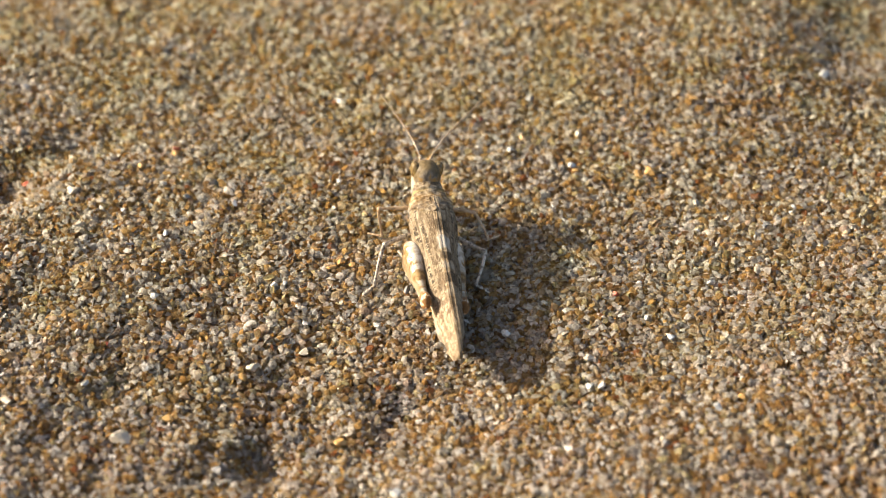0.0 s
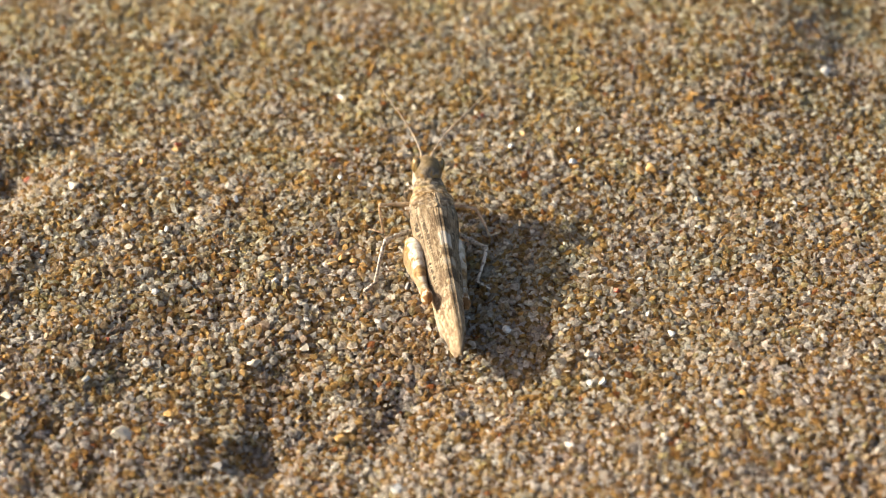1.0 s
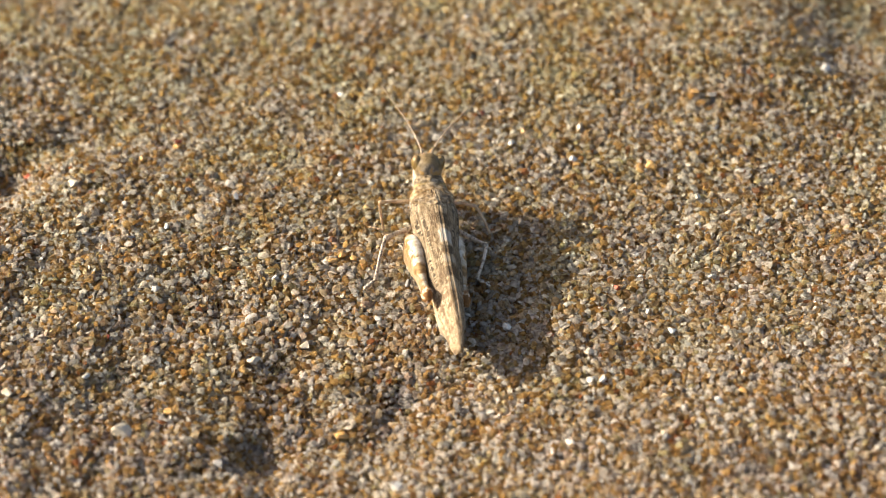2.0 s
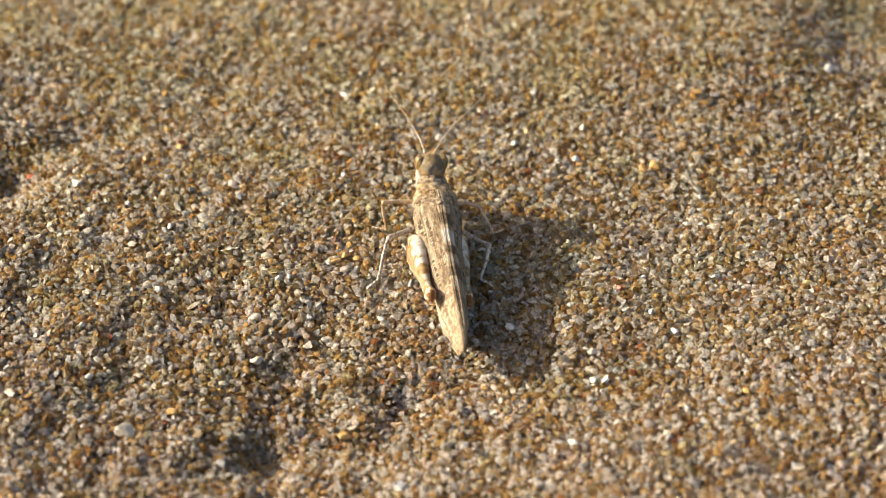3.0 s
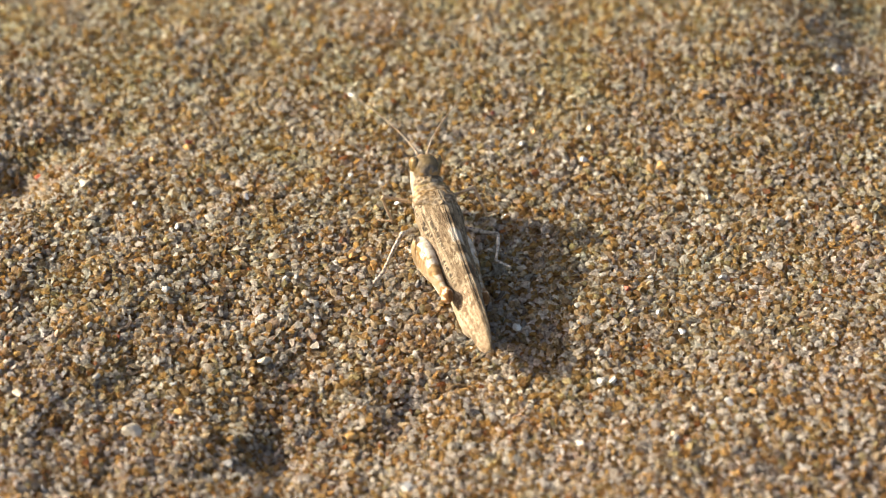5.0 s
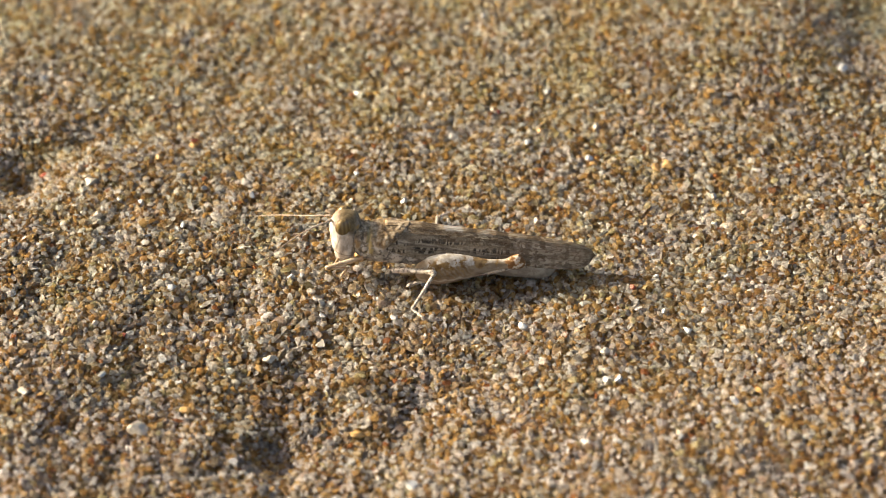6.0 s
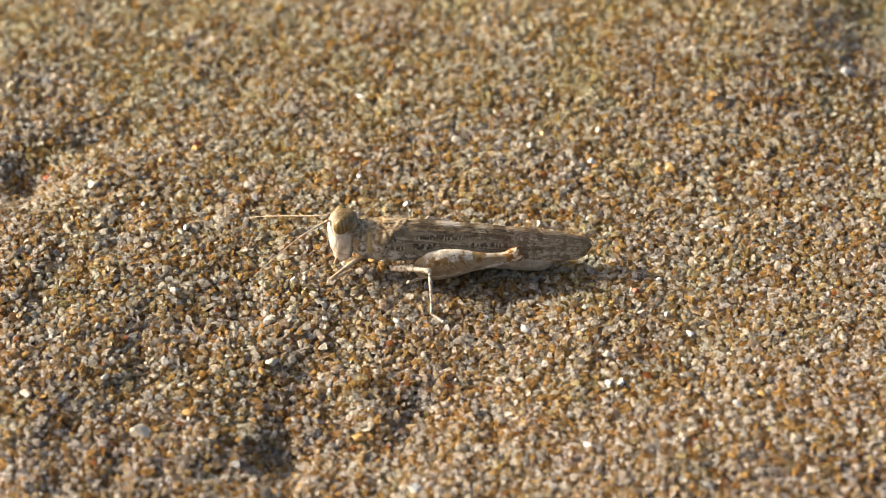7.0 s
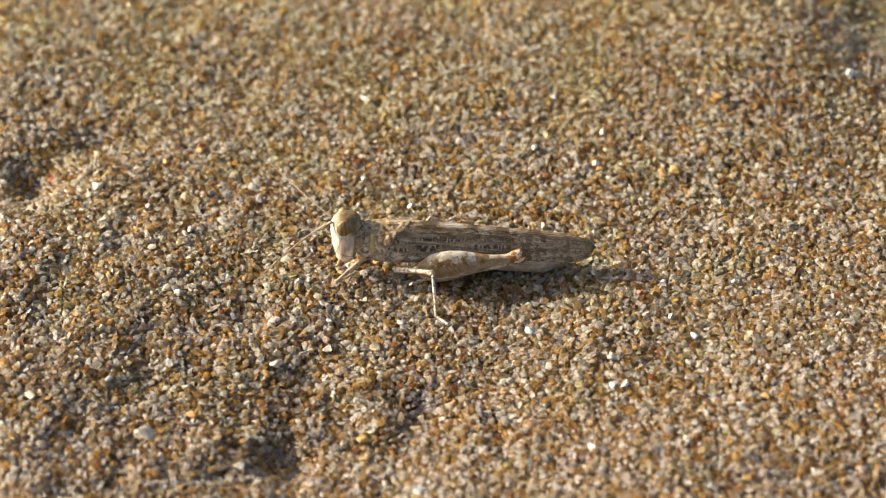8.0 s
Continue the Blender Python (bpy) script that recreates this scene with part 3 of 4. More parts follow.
KINDS = [("white_pebble", WHITE_ONES, WHITE, "small glossy white quartz pebble lying on the sand"),
         ("cream_pebble", CREAM_ONES, CREAM, "small dull cream-coloured pebble lying on the sand"),
         ("slate_pebble", SLATE_ONES, DARK, "small dark grey stone chip lying on the sand"),
         ("red_pebble", RED_ONES, RED, "small brick-red stone chip lying on the sand"),
         ("amber_pebble", AMBER_ONES, AMBER, "small amber-brown pebble lying on the sand")]
for kind_number, (kind_name, spots, paint, words) in enumerate(KINDS):
    for spot_number, (spot_x, spot_y, spot_size) in enumerate(spots):
        make_pebble(kind_name, spot_x, spot_y, spot_size, paint, words, 100 * kind_number + spot_number)

# ---- the grasshopper ----


def part(name, mesh, parent, label=""):
    ob = new(name, mesh)
    ob.parent = parent
    return tagged(ob, label)


def loft(name, sections, material, around=20, power=2.0):
    """A closed body through rings along x: x, middle y, middle z, half width, height above, depth below."""
    verts, faces = [], []
    for x, y, z, w, up, down in sections:
        for k in range(around):
            a = 2 * math.pi * k / around
            c, s = math.cos(a), math.sin(a)
            c, s = math.copysign(abs(c) ** (2 / power), c), math.copysign(abs(s) ** (2 / power), s)
            verts.append((x, y + w * c, z + (up if s > 0 else down) * s))
    for i in range(len(sections) - 1):
        for k in range(around):
            a, b = i * around + k, i * around + (k + 1) % around
            faces.append((a, b, b + around, a + around))
    faces.append(tuple(range(around - 1, -1, -1)))
    faces.append(tuple(range((len(sections) - 1) * around, len(sections) * around)))
    return mesh_from(name, verts, faces, material)


def smooth_rows(rows, steps):
    """The given rows with others between them, on a smooth curve."""
    rows = np.asarray(rows, float)
    t = np.linspace(0, len(rows) - 1, steps)
    out = []
    for u in t:
        i = min(int(u), len(rows) - 2)
        f = u - i
        p0, p1, p2, p3 = rows[max(i - 1, 0)], rows[i], rows[i + 1], rows[min(i + 2, len(rows) - 1)]
        out.append(0.5 * (2 * p1 + (p2 - p0) * f + (2 * p0 - 5 * p1 + 4 * p2 - p3) * f ** 2 + (3 * p1 - p0 - 3 * p2 + p3) * f ** 3))
    return out


def stand_up(mesh):
    """Turns a body lofted along x so that it is lofted along z, with its front towards x."""
    for v in mesh.vertices:
        x, y, z = v.co
        v.co = (z, y, x)
    mesh.flip_normals()
    return mesh


def make_head():
    rows = [(1.0, 0, 10.7, 0.35, 0.3, 0.35), (1.35, 0, 10.65, 0.85, 0.7, 0.9), (2.1, 0, 10.6, 1.25, 1.0, 1.2), (3.2, 0, 10.6, 1.55, 1.25, 1.5), (4.4, 0, 10.6, 1.7, 1.45, 1.75),
            (5.3, 0, 10.6, 1.75, 1.6, 1.7), (6.1, 0, 10.5, 1.66, 1.6, 1.6),
            (6.7, 0, 10.5, 1.4, 1.35, 1.4), (7.1, 0, 10.5, 0.95, 0.95, 1.2), (7.3, 0, 10.5, 0.5, 0.5, 0.7), (7.36, 0, 10.5, 0.12, 0.12, 0.2)]
    mesh = stand_up(loft("head", smooth_rows([(x, y, z, 0.94 * w, up, down) for x, y, z, w, up, down in rows], 34), HEAD, 34))
    for v in mesh.vertices:  # the flat ridge down the face, the cheeks' seams and the grooves at the mouth
        x, y, z = (c / MM for c in v.co)
        if x > 11.0:
            v.co.x += MM * (0.14 * math.exp(-((abs(y) - 0.45) / 0.16) ** 2) - 0.10 * math.exp(-(y / 0.25) ** 2)) * (1 if z > 2.6 else 0.3)
        v.co.y *= 1 - 0.06 * math.exp(-((z - 2.7 - 0.12 * (x - 11)) / 0.14) ** 2) - 0.05 * math.exp(-((x - 10.2 + 0.25 * (z - 4)) / 0.15) ** 2)
    return mesh


def make_eye():
    verts, faces = ball(4)
    return mesh_from("eye", verts * (0.9, 0.66, 1.12), faces, EYE_PAINT)


def make_pronotum():
    rows = [(9.55, 0, 4.6, 1.1, 1.1, 1.4), (9.3, 0, 4.5, 1.6, 1.4, 2.0), (8.6, 0, 4.45, 1.8, 1.45, 2.3), (8.0, 0, 4.45, 1.88, 1.42, 2.3),
            (7.3, 0, 4.35, 2.15, 1.45, 2.0), (6.5, 0, 4.4, 2.45, 1.5, 1.5), (5.8, 0, 4.75, 2.4, 1.25, 0.8), (5.0, 0, 5.3, 1.95, 0.85, 0.35),
            (4.3, 0, 5.65, 1.3, 0.62, 0.3), (3.6, 0, 5.95, 0.4, 0.4, 0.15)]
    mesh = loft("pronotum", smooth_rows(rows, 60), PRONOTUM, 60, 2.5)
    for v in mesh.vertices:  # the rough shield: furrows across it and small warts
        x, y, z = (c / MM for c in v.co)
        wart = 0.075 * (noise.noise((x * 2.2, y * 2.2, z * 2.2)))
        furrow = 0.06 * math.exp(-((x - 7.9) / 0.12) ** 2) + 0.05 * math.exp(-((x - 8.6) / 0.1) ** 2)
        v.co.y *= 1 + wart - furrow
        v.co.z += MM * (wart - furrow) * (1.6 if z > 5 else 0)
    for v in mesh.vertices:  # the low keel along the back
        if v.co.z > 5.4 * MM:
            v.co.z += 0.16 * MM * math.exp(-(v.co.y / (0.3 * MM)) ** 2)
    return mesh


def make_thorax():
    rows = [(9.2, 0, 3.8, 1.2, 1.2, 1.5), (8.4, 0, 3.7, 1.6, 1.6, 2.0), (6.6, 0, 3.7, 2.1, 1.7, 2.1), (4.4, 0, 3.6, 2.2, 1.3, 2.0), (2.2, 0, 3.6, 2.1, 1.2, 1.9),
            (0.4, 0, 3.6, 1.85, 1.2, 1.8), (0.0, 0, 3.6, 1.3, 1.0, 1.4)]
    mesh = loft("thorax", smooth_rows(rows, 34), THORAX, 28, 2.3)
    for v in mesh.vertices:  # the seams between the plates, which lean backwards
        u = (v.co.x / MM + 0.35 * (v.co.z / MM)) % 1.9
        v.co.y *= 1 - 0.12 * math.exp(-((u - 0.95) / 0.2) ** 2)
    return mesh


def make_abdomen():
    rows = []
    for i in range(29):
        f = i / 28
        x = 0.8 - 13.6 * f
        ring = 1 + 0.05 * abs(math.sin(math.pi * (x + 0.4) / 1.45))
        r = 1.95 * (1 - 0.26 * f ** 2.4) * ring
        r *= math.sqrt(max(0.02, 1 - max(0.0, (f - 0.86) / 0.14) ** 2))
        rows.append((x, 0, 3.35 - 1.45 * f, r * 0.9, r, r * 1.0))
    return loft("abdomen", rows, BELLY, 22)


def make_tegmen(side, lift, overlap):
    """A folded forewing: a narrow flat top, rounded shoulder and a steep side, with a rounded tip."""
    outer, length, across = [], 60, 56
    for i in range(length + 1):
        f = i / length
        x = 6.3 - 23.2 * f
        ridge = 6.45 + lift - 1.1 * f - 0.35 * f ** 2 - 0.35 * max(0.0, 1 - f / 0.14) - 0.3 * max(0.0, (f - 0.65) / 0.35) ** 2
        late = max(0.0, (f - 0.5) / 0.5)
        wide = 2.85 * (1 - 0.68 * f + 0.1 * f ** 2) * min(1.0, 0.8 + 2 * f) * (1 - 0.32 * late ** 1.5)
        if side < 0:
            wide *= 1 - 0.2 * late  # the wing underneath is folded closer
        flat = 0.45 * (1 - 0.35 * f)
        tall = (3.3 - 0.7 * f) * min(1.0, 0.5 + 2.2 * f)
        tip = 1.0 if f < 0.88 else math.sqrt(max(0.0, 1 - ((f - 0.88) / 0.12) ** 2))
        slim = 1.0 if f < 0.74 else math.sqrt(max(0.0, 1 - ((f - 0.74) / 0.26) ** 2))
        row = []
        for k in range(across + 1):
            v = k / across
            if v < 0.25:  # the flat strip along the back
                u = v / 0.25
                yy, zz = flat * u - overlap * (1 - u), -0.06 * u - (0.11 * (1 - u) ** 2 if side < 0 else 0)
            else:  # the side, which bulges and then falls steeply
                u = (v - 0.25) / 0.75
                yy = flat + (wide - flat) * (1 - (1 - u) ** (1.7 - 0.5 * late))
                zz = -0.06 - tall * (0.8 * u + 0.2 * u ** 2)
            zz = -1.05 + (zz + 1.05) * (0.10 + 0.90 * tip)  # the tip closes about a line below the ridge
            yy *= 0.22 + 0.78 * slim
            row.append((x + 0.3 * v * f, side * yy, ridge + zz))
        outer.append(row)
    outer = np.array(outer)
    down, over = np.gradient(outer, axis=0), np.gradient(outer, axis=1)
    normal = np.cross(over, down)
    normal /= np.linalg.norm(normal, axis=2, keepdims=True) + 1e-9
    if normal[10, 2, 2] < 0:
        normal = -normal
    n, m = outer.shape[:2]
    f, v = np.linspace(0, 1, n)[:, None], np.linspace(0, 1, m)[None]
    veins = np.maximum(0, np.cos(2 * np.pi * (v * 7 + 0.5 * np.sin(3 * f)))) ** 3 + 0.7 * np.maximum(0, np.cos(2 * np.pi * (v * 13 + 1.5 * f))) ** 4
    outer = outer + (0.055 * veins * np.clip(6 * (1 - f), 0, 1))[..., None] * normal  # the long veins stand out
    inner = outer - 0.09 * normal
    n, m = outer.shape[:2]
    verts = np.concatenate([outer.reshape(-1, 3), inner.reshape(-1, 3)])
    faces, off = [], n * m
    for i in range(n - 1):
        for k in range(m - 1):
            a, b, c, d = i * m + k, (i + 1) * m + k, (i + 1) * m + k + 1, i * m + k + 1
            faces += [(a, b, c, d), (a + off, d + off, c + off, b + off)]
    rim = [k for k in range(m)] + [i * m + m - 1 for i in range(1, n)] + [(n - 1) * m + k for k in range(m - 2, -1, -1)] + [i * m for i in range(n - 2, 0, -1)]
    for a, b in zip(rim, rim[1:] + rim[:1]):
        faces.append((a, a + off, b + off, b))
    mesh = mesh_from("forewing", verts, faces, WING)
    bm = bmesh.new()
    bm.from_mesh(mesh)
    bmesh.ops.recalc_face_normals(bm, faces=bm.faces)
    bm.to_mesh(mesh)
    bm.free()
    return mesh


def make_antenna(side):
    """A jointed feeler along x, which leaves the head steeply and then bends outwards."""
    rows = []
    for i in range(49):
        f = i / 48
        r = (0.105 - 0.045 * f) * (0.85 + 0.25 * abs(math.sin(math.pi * f * 12)))
        if f < 0.05:
            r = 0.18
        rows.append((10.2 * f, -side * 2.4 * f * (1 - f) ** 2, 0.9 * f * (1 - f), r, r * 0.8, r * 0.8))
    rows.append((10.22, 0, 0, 0.03, 0.03, 0.03))
    return loft("antenna", rows, FEELER, 10)


def make_limb(name, length, thick, material, knee=1.25, waist=0.75):
    """A slender leg segment along x, thicker at both ends."""
    rows = [(-0.08 * length * 0.5, 0, 0, 0.35 * thick, 0.35 * thick, 0.35 * thick)]
    for i in range(15):
        f = i / 14
        r = thick * (waist + (1 - waist) * math.cos(math.pi * (f - 0.25)) ** 2) * (1 + (knee - 1) * max(0, (f - 0.82) / 0.18))
        rows.append((length * f, 0, 0.06 * length * math.sin(math.pi * f) * 0.4, r * 0.8, r, r))
    rows.append((length * 1.03, 0, 0, 0.4 * thick, 0.4 * thick, 0.4 * thick))
    return loft(name, rows, material, 12)


def make_hind_femur(length):
    rows = [(-0.5, 0, 0, 0.3, 0.5, 0.5), (0.0, 0, 0, 0.6, 1.0, 1.1), (1.2, 0, 0.05, 0.85, 1.55, 1.6), (2.8, 0, 0.1, 0.95, 1.72, 1.75), (4.6, 0, 0.12, 0.85, 1.5, 1.5),
            (6.4, 0, 0.1, 0.7, 1.05, 1.1), (7.8, 0, 0.1, 0.5, 0.7, 0.75), (9.6, 0, 0.1, 0.42, 0.55, 0.55), (10.4, 0, 0.15, 0.52, 0.8, 0.75),
            (11.2, 0, 0.18, 0.55, 0.92, 0.8), (11.7, 0, 0.1, 0.35, 0.6, 0.5), (11.95, 0, 0.05, 0.1, 0.2, 0.2)]
    rows = [(x * length / 11.4, *rest) for x, *rest in rows]
    mesh = loft("hind_femur", smooth_rows(rows, 60), FEMUR, 40, 2.4)
    for v in mesh.vertices:  # keels along the thigh, and the herringbone relief between them
        x, y, z = (c / MM for c in v.co)
        reach = max(0.3, 1.75 * (1 - abs(x - 2.8) / 9.5))
        u = z / reach
        keel = math.exp(-((u - 0.62) / 0.09) ** 2) + math.exp(-((u + 0.45) / 0.09) ** 2)
        bone = 0.35 * math.sin(5.2 * (x + 0.55 * z)) * math.exp(-((u - 0.1) / 0.35) ** 2) if 0.8 < x < 7.5 else 0.0
        v.co.y += math.copysign(0.07 * MM * (keel + bone), y)
    return mesh


def make_hind_tibia(length):
    mesh = make_limb("hind_tibia", length, 0.42, LEG, 1.5, 0.8)
    bm = bmesh.new()
    bm.from_mesh(mesh)
    for i in range(9):  # the two rows of spines
        for side in (-1, 1):
            x = (2.6 + 0.8 * i) * length / 10.4
            bmesh.ops.create_cone(bm, cap_ends=True, segments=5, radius1=0.09 * MM, radius2=0.01 * MM, depth=0.7 * MM,
                                  matrix=pose(x * MM, side * 0.3 * MM, -0.4 * MM, 150 * 1, 0, 0) if side > 0 else pose(x * MM, side * 0.3 * MM, -0.4 * MM, -150, 0, 0))
    bm.to_mesh(mesh)
    bm.free()
    return mesh


def make_tarsus(length, thick, material):
    rows, joints = [], 3
    for i in range(19):
        f = i / 18
        r = thick * (0.55 + 0.45 * abs(math.cos(math.pi * f * joints)))
        rows.append((length * f, 0, 0, r, r * 0.8, r * 0.6))
    rows.append((length * 1.12, 0, -thick * 0.5, thick * 0.2, thick * 0.2, thick * 0.2))
    return loft("tarsus", rows, material, 10)


# femur, tibia and tarsus lengths, and the hip on the body's left side: millimetres
LEGS = {"front": (4.1, 3.4, 1.6, (8.5, 1.5, 2.4)), "middle": (5.4, 4.6, 1.8, (5.2, 2.0, 1.4)), "hind": (11.0, 9.9, 2.6, (2.2, 2.85, 2.1))}


def make_grasshopper():
    root = tagged(new("grasshopper"), "sand-coloured mottled grasshopper with folded wings standing on the sand", "insect")
    root.empty_display_size = 0.005
    bits = {"root": root}
    head = part("head", make_head(), root, "pale face with a brown crown")
    eye_mesh = make_eye()
    for side in (1, -1):
        eye = part("eye", eye_mesh, head, "glossy brown banded compound eye")
        eye.matrix_local = pose(10.75 * MM, side * 1.22 * MM, 6.05 * MM, side * -10, 8, side * 14)
        bits["antenna", side] = part("antenna", make_antenna(side), root, "thin jointed straw-coloured antenna")
    palp = make_limb("palp", 1.0, 0.2, FORELEG)
    for side in (1, -1):
        part("palp", palp, head).matrix_local = pose(11.0 * MM, side * 0.7 * MM, 1.8 * MM, 0, 65, side * 20)
    part("pronotum", make_pronotum(), root, "tan saddle-shaped shield with dark specks")
    part("thorax", make_thorax(), root, "grey speckled side plates")
    part("abdomen", make_abdomen(), root, "pale ringed abdomen")
    for side in (1, -1):
        part("forewing", make_tegmen(side, 0.0 if side > 0 else 0.12, 0.05 if side > 0 else 0.35), root, "mottled brown and grey folded wing with dark bands")
    for kind, (a, b, c, _) in LEGS.items():
        skin = FORELEG if kind == "front" else LEG
        thick = {"front": 0.27, "middle": 0.36, "hind": 0.40}[kind]
        femur_mesh = make_hind_femur(a) if kind == "hind" else make_limb(kind + "_femur", a, thick, skin)
        tibia_mesh = make_hind_tibia(b) if kind == "hind" else make_limb(kind + "_tibia", b, thick * 0.66, skin)
        tarsus_mesh = make_tarsus(c, thick * 0.6, skin)
        for side in (1, -1):
            femur = part(kind + "_femur", femur_mesh, root, "cream and rust swollen jumping thigh" if kind == "hind" else "pale speckled thigh")
            bits[kind, side] = (femur, part(kind + "_tibia", tibia_mesh, femur, "thin pale shin"), part(kind + "_tarsus", tarsus_mesh, femur))
    return bits


# body, time by time: seconds, x, y, height (mm), heading, nose-up pitch (degrees)
BODY = [(0.0, -0.25, -4.25, -0.15, 98.2, 2.8), (4.7, -0.25, -4.25, -0.15, 98.2, 2.8), (4.95, -0.3, -4.3, 0.0, 102.0, 3.0), (5.2, -0.7, -4.45, 0.4, 120.0, 3.6),
        (5.5, -1.6, -4.65, 0.5, 150.0, 4.5), (5.7, -2.2, -4.7, 0.1, 167.0, 4.4), (5.8, -2.38, -4.7, 0.0, 172.0, 4.5), (5.9, -2.28, -4.7, 0.0, 176.6, 4.3),
        (6.0, -2.33, -4.75, 0.0, 179.4, 4.3), (6.1, -2.46, -4.54, 0.0, 180.6, 4.2), (6.2, -2.55, -4.29, 0.0, 180.7, 4.0), (6.4, -2.74, -3.74, 0.0, 180.3, 3.6),
        (6.6, -2.86, -3.4, 0.0, 180.4, 3.3), (6.8, -2.86, -3.3, 0.0, 180.6, 3.2), (7.0, -2.8, -3.55, 0.0, 181.5, 3.2), (7.5, -2.83, -3.54, 0.0, 181.5, 3.2),
        (8.0, -2.93, -3.51, 0.0, 181.5, 3.2)]
ROLL = 6.0  # it leans a little to one side
# feet on the ground before and after the turn: millimetres in the world
FEET_FIRST = {("front", 1): (-6.8, 1.7), ("front", -1): (5.1, 1.3), ("middle", 1): (-7.5, -6.7), ("middle", -1): (3.6, -6.6)}
FEET_LAST = {("front", 1): (-12.3, -5.2), ("front", -1): (-12.3, 1.4), ("middle", 1): (-6.6, -13.1), ("middle", -1): (-2.6, 3.6)}
MIDDLE_STEP = (5.88, 6.15, (-3.3, -11.9))  # the near middle leg's last step: from, to, where
# antennae, time by time: seconds, then for the body's left and right one the turn to its left and upwards (degrees)
FEELERS = [(0.0, 21, 12, -42, 14), (1.5, 22, 14, -42, 14), (4.7, 22, 14, -42, 14), (5.3, 35, 3, -30, -2), (5.8, 45, -5, -27, -20), (6.2, 42, -12, -24, -21),
           (6.7, 31, -26, -24, -19), (7.05, 29, -27, -23, -18), (7.2, 29, -27, -52, 1), (7.4, 29, -27, -45, 11), (7.6, 29, -27, -46, 6), (7.8, 30, -27, -44, 13),
           (8.0, 30, -27, -41, 16)]


def at_time(rows, t):
    rows = np.asarray(rows, float)
    f = [np.interp(t, rows[:, 0], c) for c in rows[:, 1:].T]
    return f


def body_pose(t):
    x, y, z, heading, pitch = at_time(BODY, t)
    return pose(x * MM, y * MM, z * MM, 0, 0, heading) @ pose(0, 0.12 * ROLL * MM, 0) @ pose(0, 0, 0, ROLL, -pitch, 0)


def along(a, b, up):
    """The pose of a piece built along x, from a towards b, its z towards up."""
    x = (b - a).normalized()
    y = up.cross(x).normalized()
    z = x.cross(y)
    return Matrix.Translation(a) @ Matrix((x, y, z)).transposed().to_4x4()


def leg_poses(kind, side, foot):
    """Femur, tibia and tarsus in the body's space, for a foot in the body's space."""
    a, b, c, hip = LEGS[kind]
    a, b, c = a * MM, b * MM, c * MM
    hip = Vector((hip[0], side * hip[1] if kind != "hind" or side > 0 else -2.2, hip[2])) * MM
    if kind == "hind":
        knee = hip + Vector((-11.4, -0.35 if side > 0 else 0.5, 1.8 if side > 0 else 1.0)).normalized() * a
        ankle = knee + (foot - knee).normalized() * b
        outward = Vector((0.05, side * -0.12, 1.0))
        return along(hip, knee, outward), along(knee, ankle, Vector((0, side * 0.2, -1.0))), along(ankle, ankle + Vector((0.8, side * 0.3, -0.12)), Vector((0, 0, 1)))
    way = foot - hip
    far = min(way.length, 0.985 * (a + b))
    way = way.normalized()
    pole = Vector((0.2 if kind == "front" else -1.0, side * 0.9, 0.9 if kind == "front" else 0.15))
    pole = (pole - way * pole.dot(way)).normalized()
    s = (a * a - b * b + far * far) / (2 * far)
    knee = hip + way * s + pole * math.sqrt(max(1e-12, a * a - s * s))
    ankle = hip + way * far
    toe = Vector((0.35 if kind == "front" else -0.7, side * 0.75, -0.05)).normalized()
    up = Vector((0, 0, 1))
    return along(hip, knee, up), along(knee, ankle, Vector((0, side, 0.6))), along(ankle, ankle + toe, up)


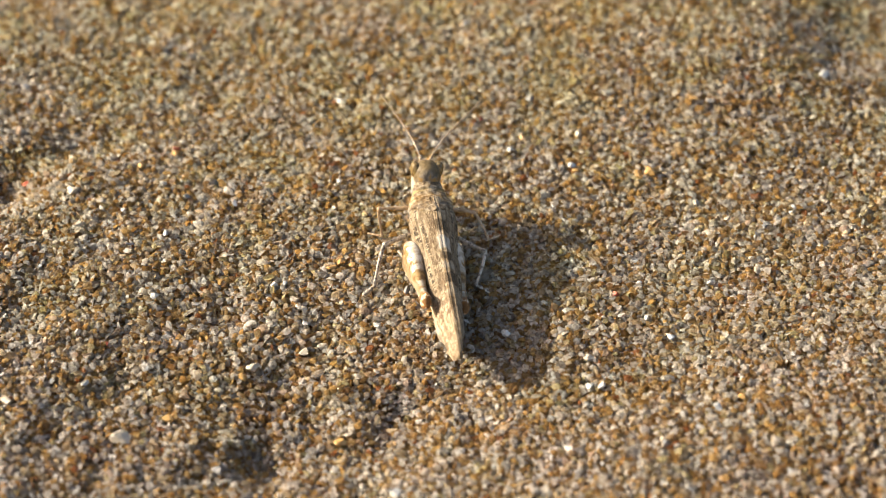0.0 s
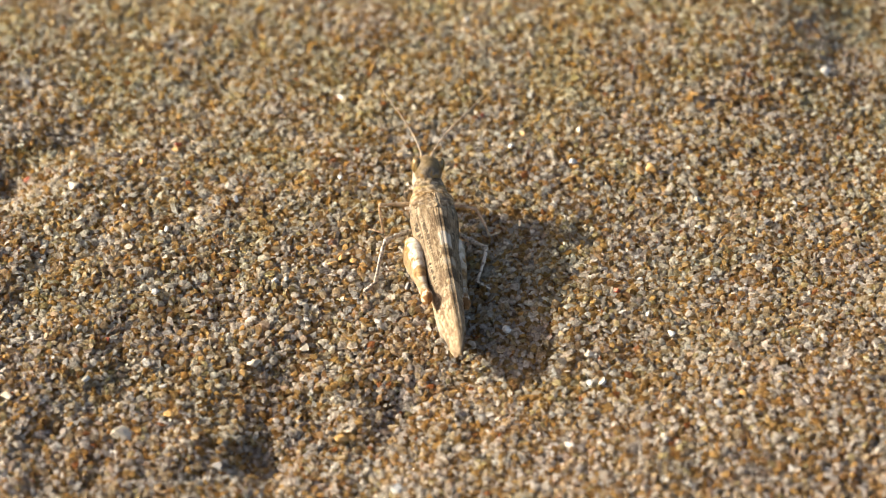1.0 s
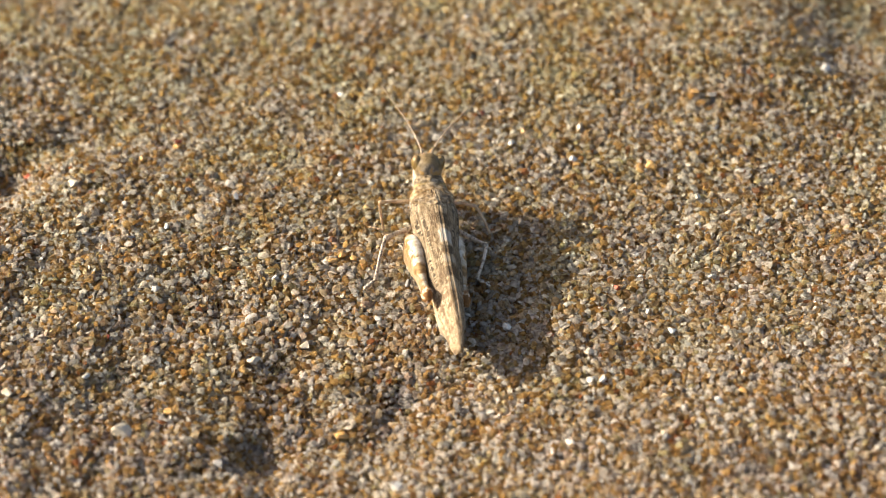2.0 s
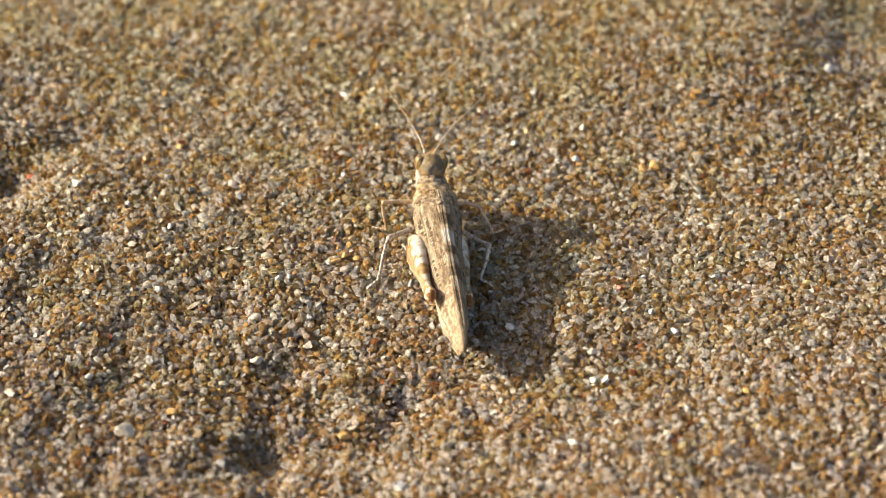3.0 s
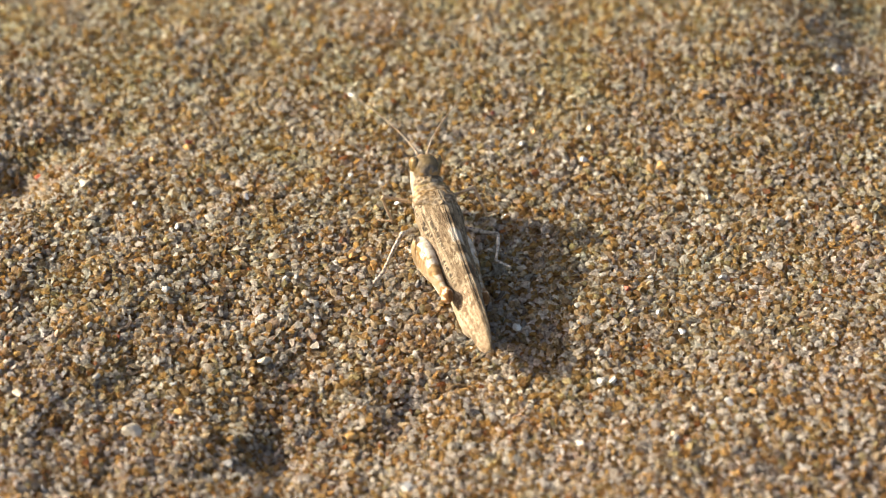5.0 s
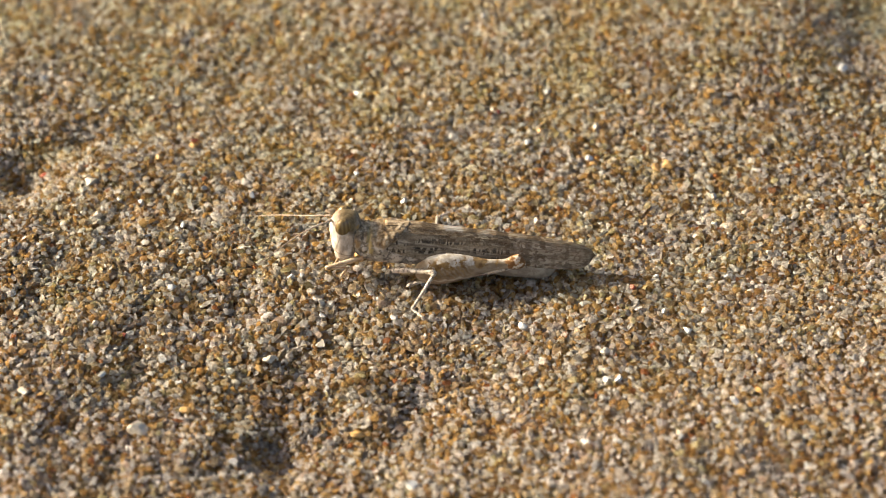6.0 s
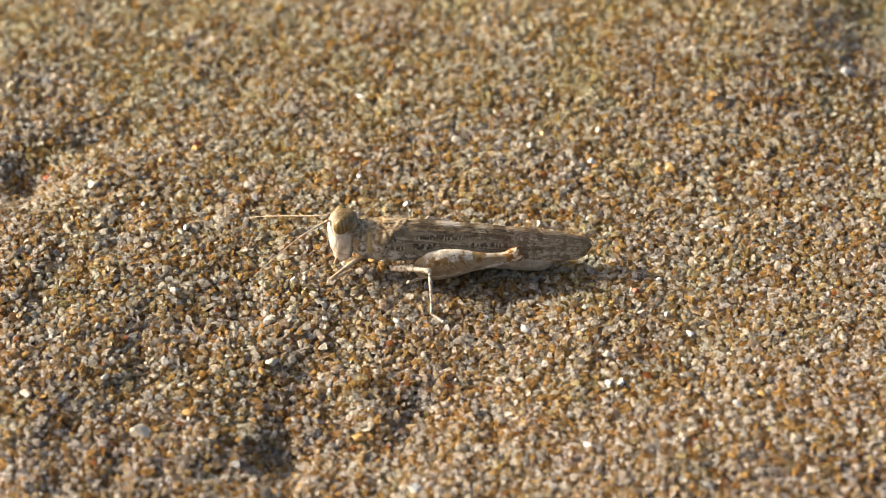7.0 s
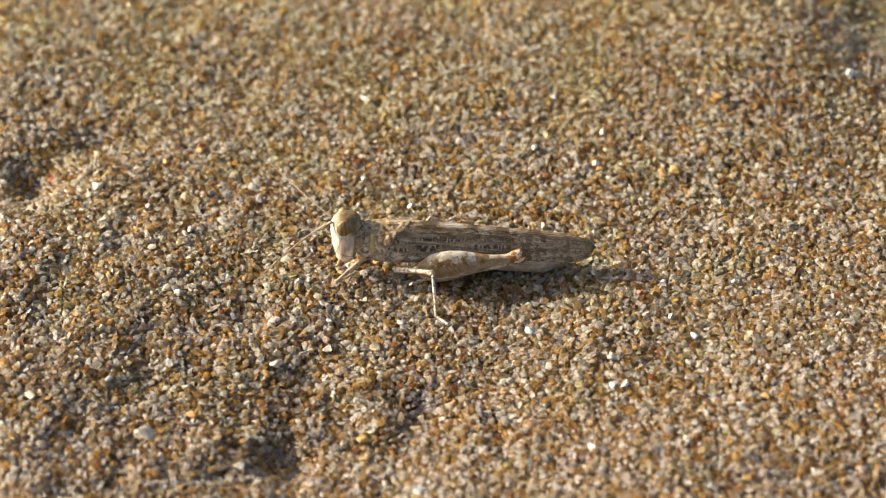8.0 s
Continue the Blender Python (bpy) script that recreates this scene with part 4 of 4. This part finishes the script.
def planted(place):
    """A foot's place on the grains."""
    return Vector((place[0], place[1], float(ground_mm(*place)) + 0.4)) * MM


def foot_at(kind, side, t, body):
    """Where a foot is, in the body's space: planted before and after the turn, stepping in between."""
    if kind == "hind":  # the jumping legs stay folded against the body
        return Vector((1.4, side * 2.7, 0.9)) * MM
    p, q = planted(FEET_FIRST[kind, side]), planted(FEET_LAST[kind, side])
    begin, end, then = MIDDLE_STEP
    if t <= 4.8:
        place = p
    elif (kind, side) == ("middle", 1) and t > begin:
        f = min(1.0, (t - begin) / (end - begin))
        place = q.lerp(planted(then), f) + Vector((0, 0, math.sin(math.pi * f) * MM))
    elif t >= 5.7:
        place = q
    else:  # carried along by the body, with two short steps
        f = (t - 4.8) / 0.9
        a, b = body_pose(4.8).inverted() @ p, body_pose(5.7).inverted() @ q
        return a.lerp(b, f) + Vector((0, 0, abs(math.sin(math.pi * f * 2)) * 1.2 * MM))
    return body.inverted() @ place


def motions():
    root = BITS["root"]
    still = [0.0, 4.7]
    turn = [4.7 + 0.05 * k for k in range(1, 37)]
    times = still + turn + [6.75, 7.0, 7.5, 8.0]
    walk(root, [(t, body_pose(t)) for t in times])
    feeler_times = [0.0, 1.7, 4.7] + [4.7 + 0.1 * k for k in range(1, 34)]
    for side in (1, -1):
        rows = []
        for t in feeler_times:
            values = at_time(FEELERS, t)
            out, up = values[0 if side > 0 else 2], values[1 if side > 0 else 3]
            rows.append((t, pose(12.1 * MM, side * 0.5 * MM, 6.4 * MM, 0, 0, out) @ pose(0, 0, 0, 0, -up, 0)))
        walk(BITS["antenna", side], rows)
    for kind in LEGS:
        for side in (1, -1):
            rows = [[], [], []]
            for t in times:
                body = body_pose(t)
                femur, tibia, tarsus = leg_poses(kind, side, foot_at(kind, side, t, body))
                inside = femur.inverted()
                for row, m in zip(rows, (femur, inside @ tibia, inside @ tarsus)):
                    row.append((t, m))
            for ob, row in zip(BITS[kind, side], rows):
                walk(ob, row)


BITS = make_grasshopper()
motions()
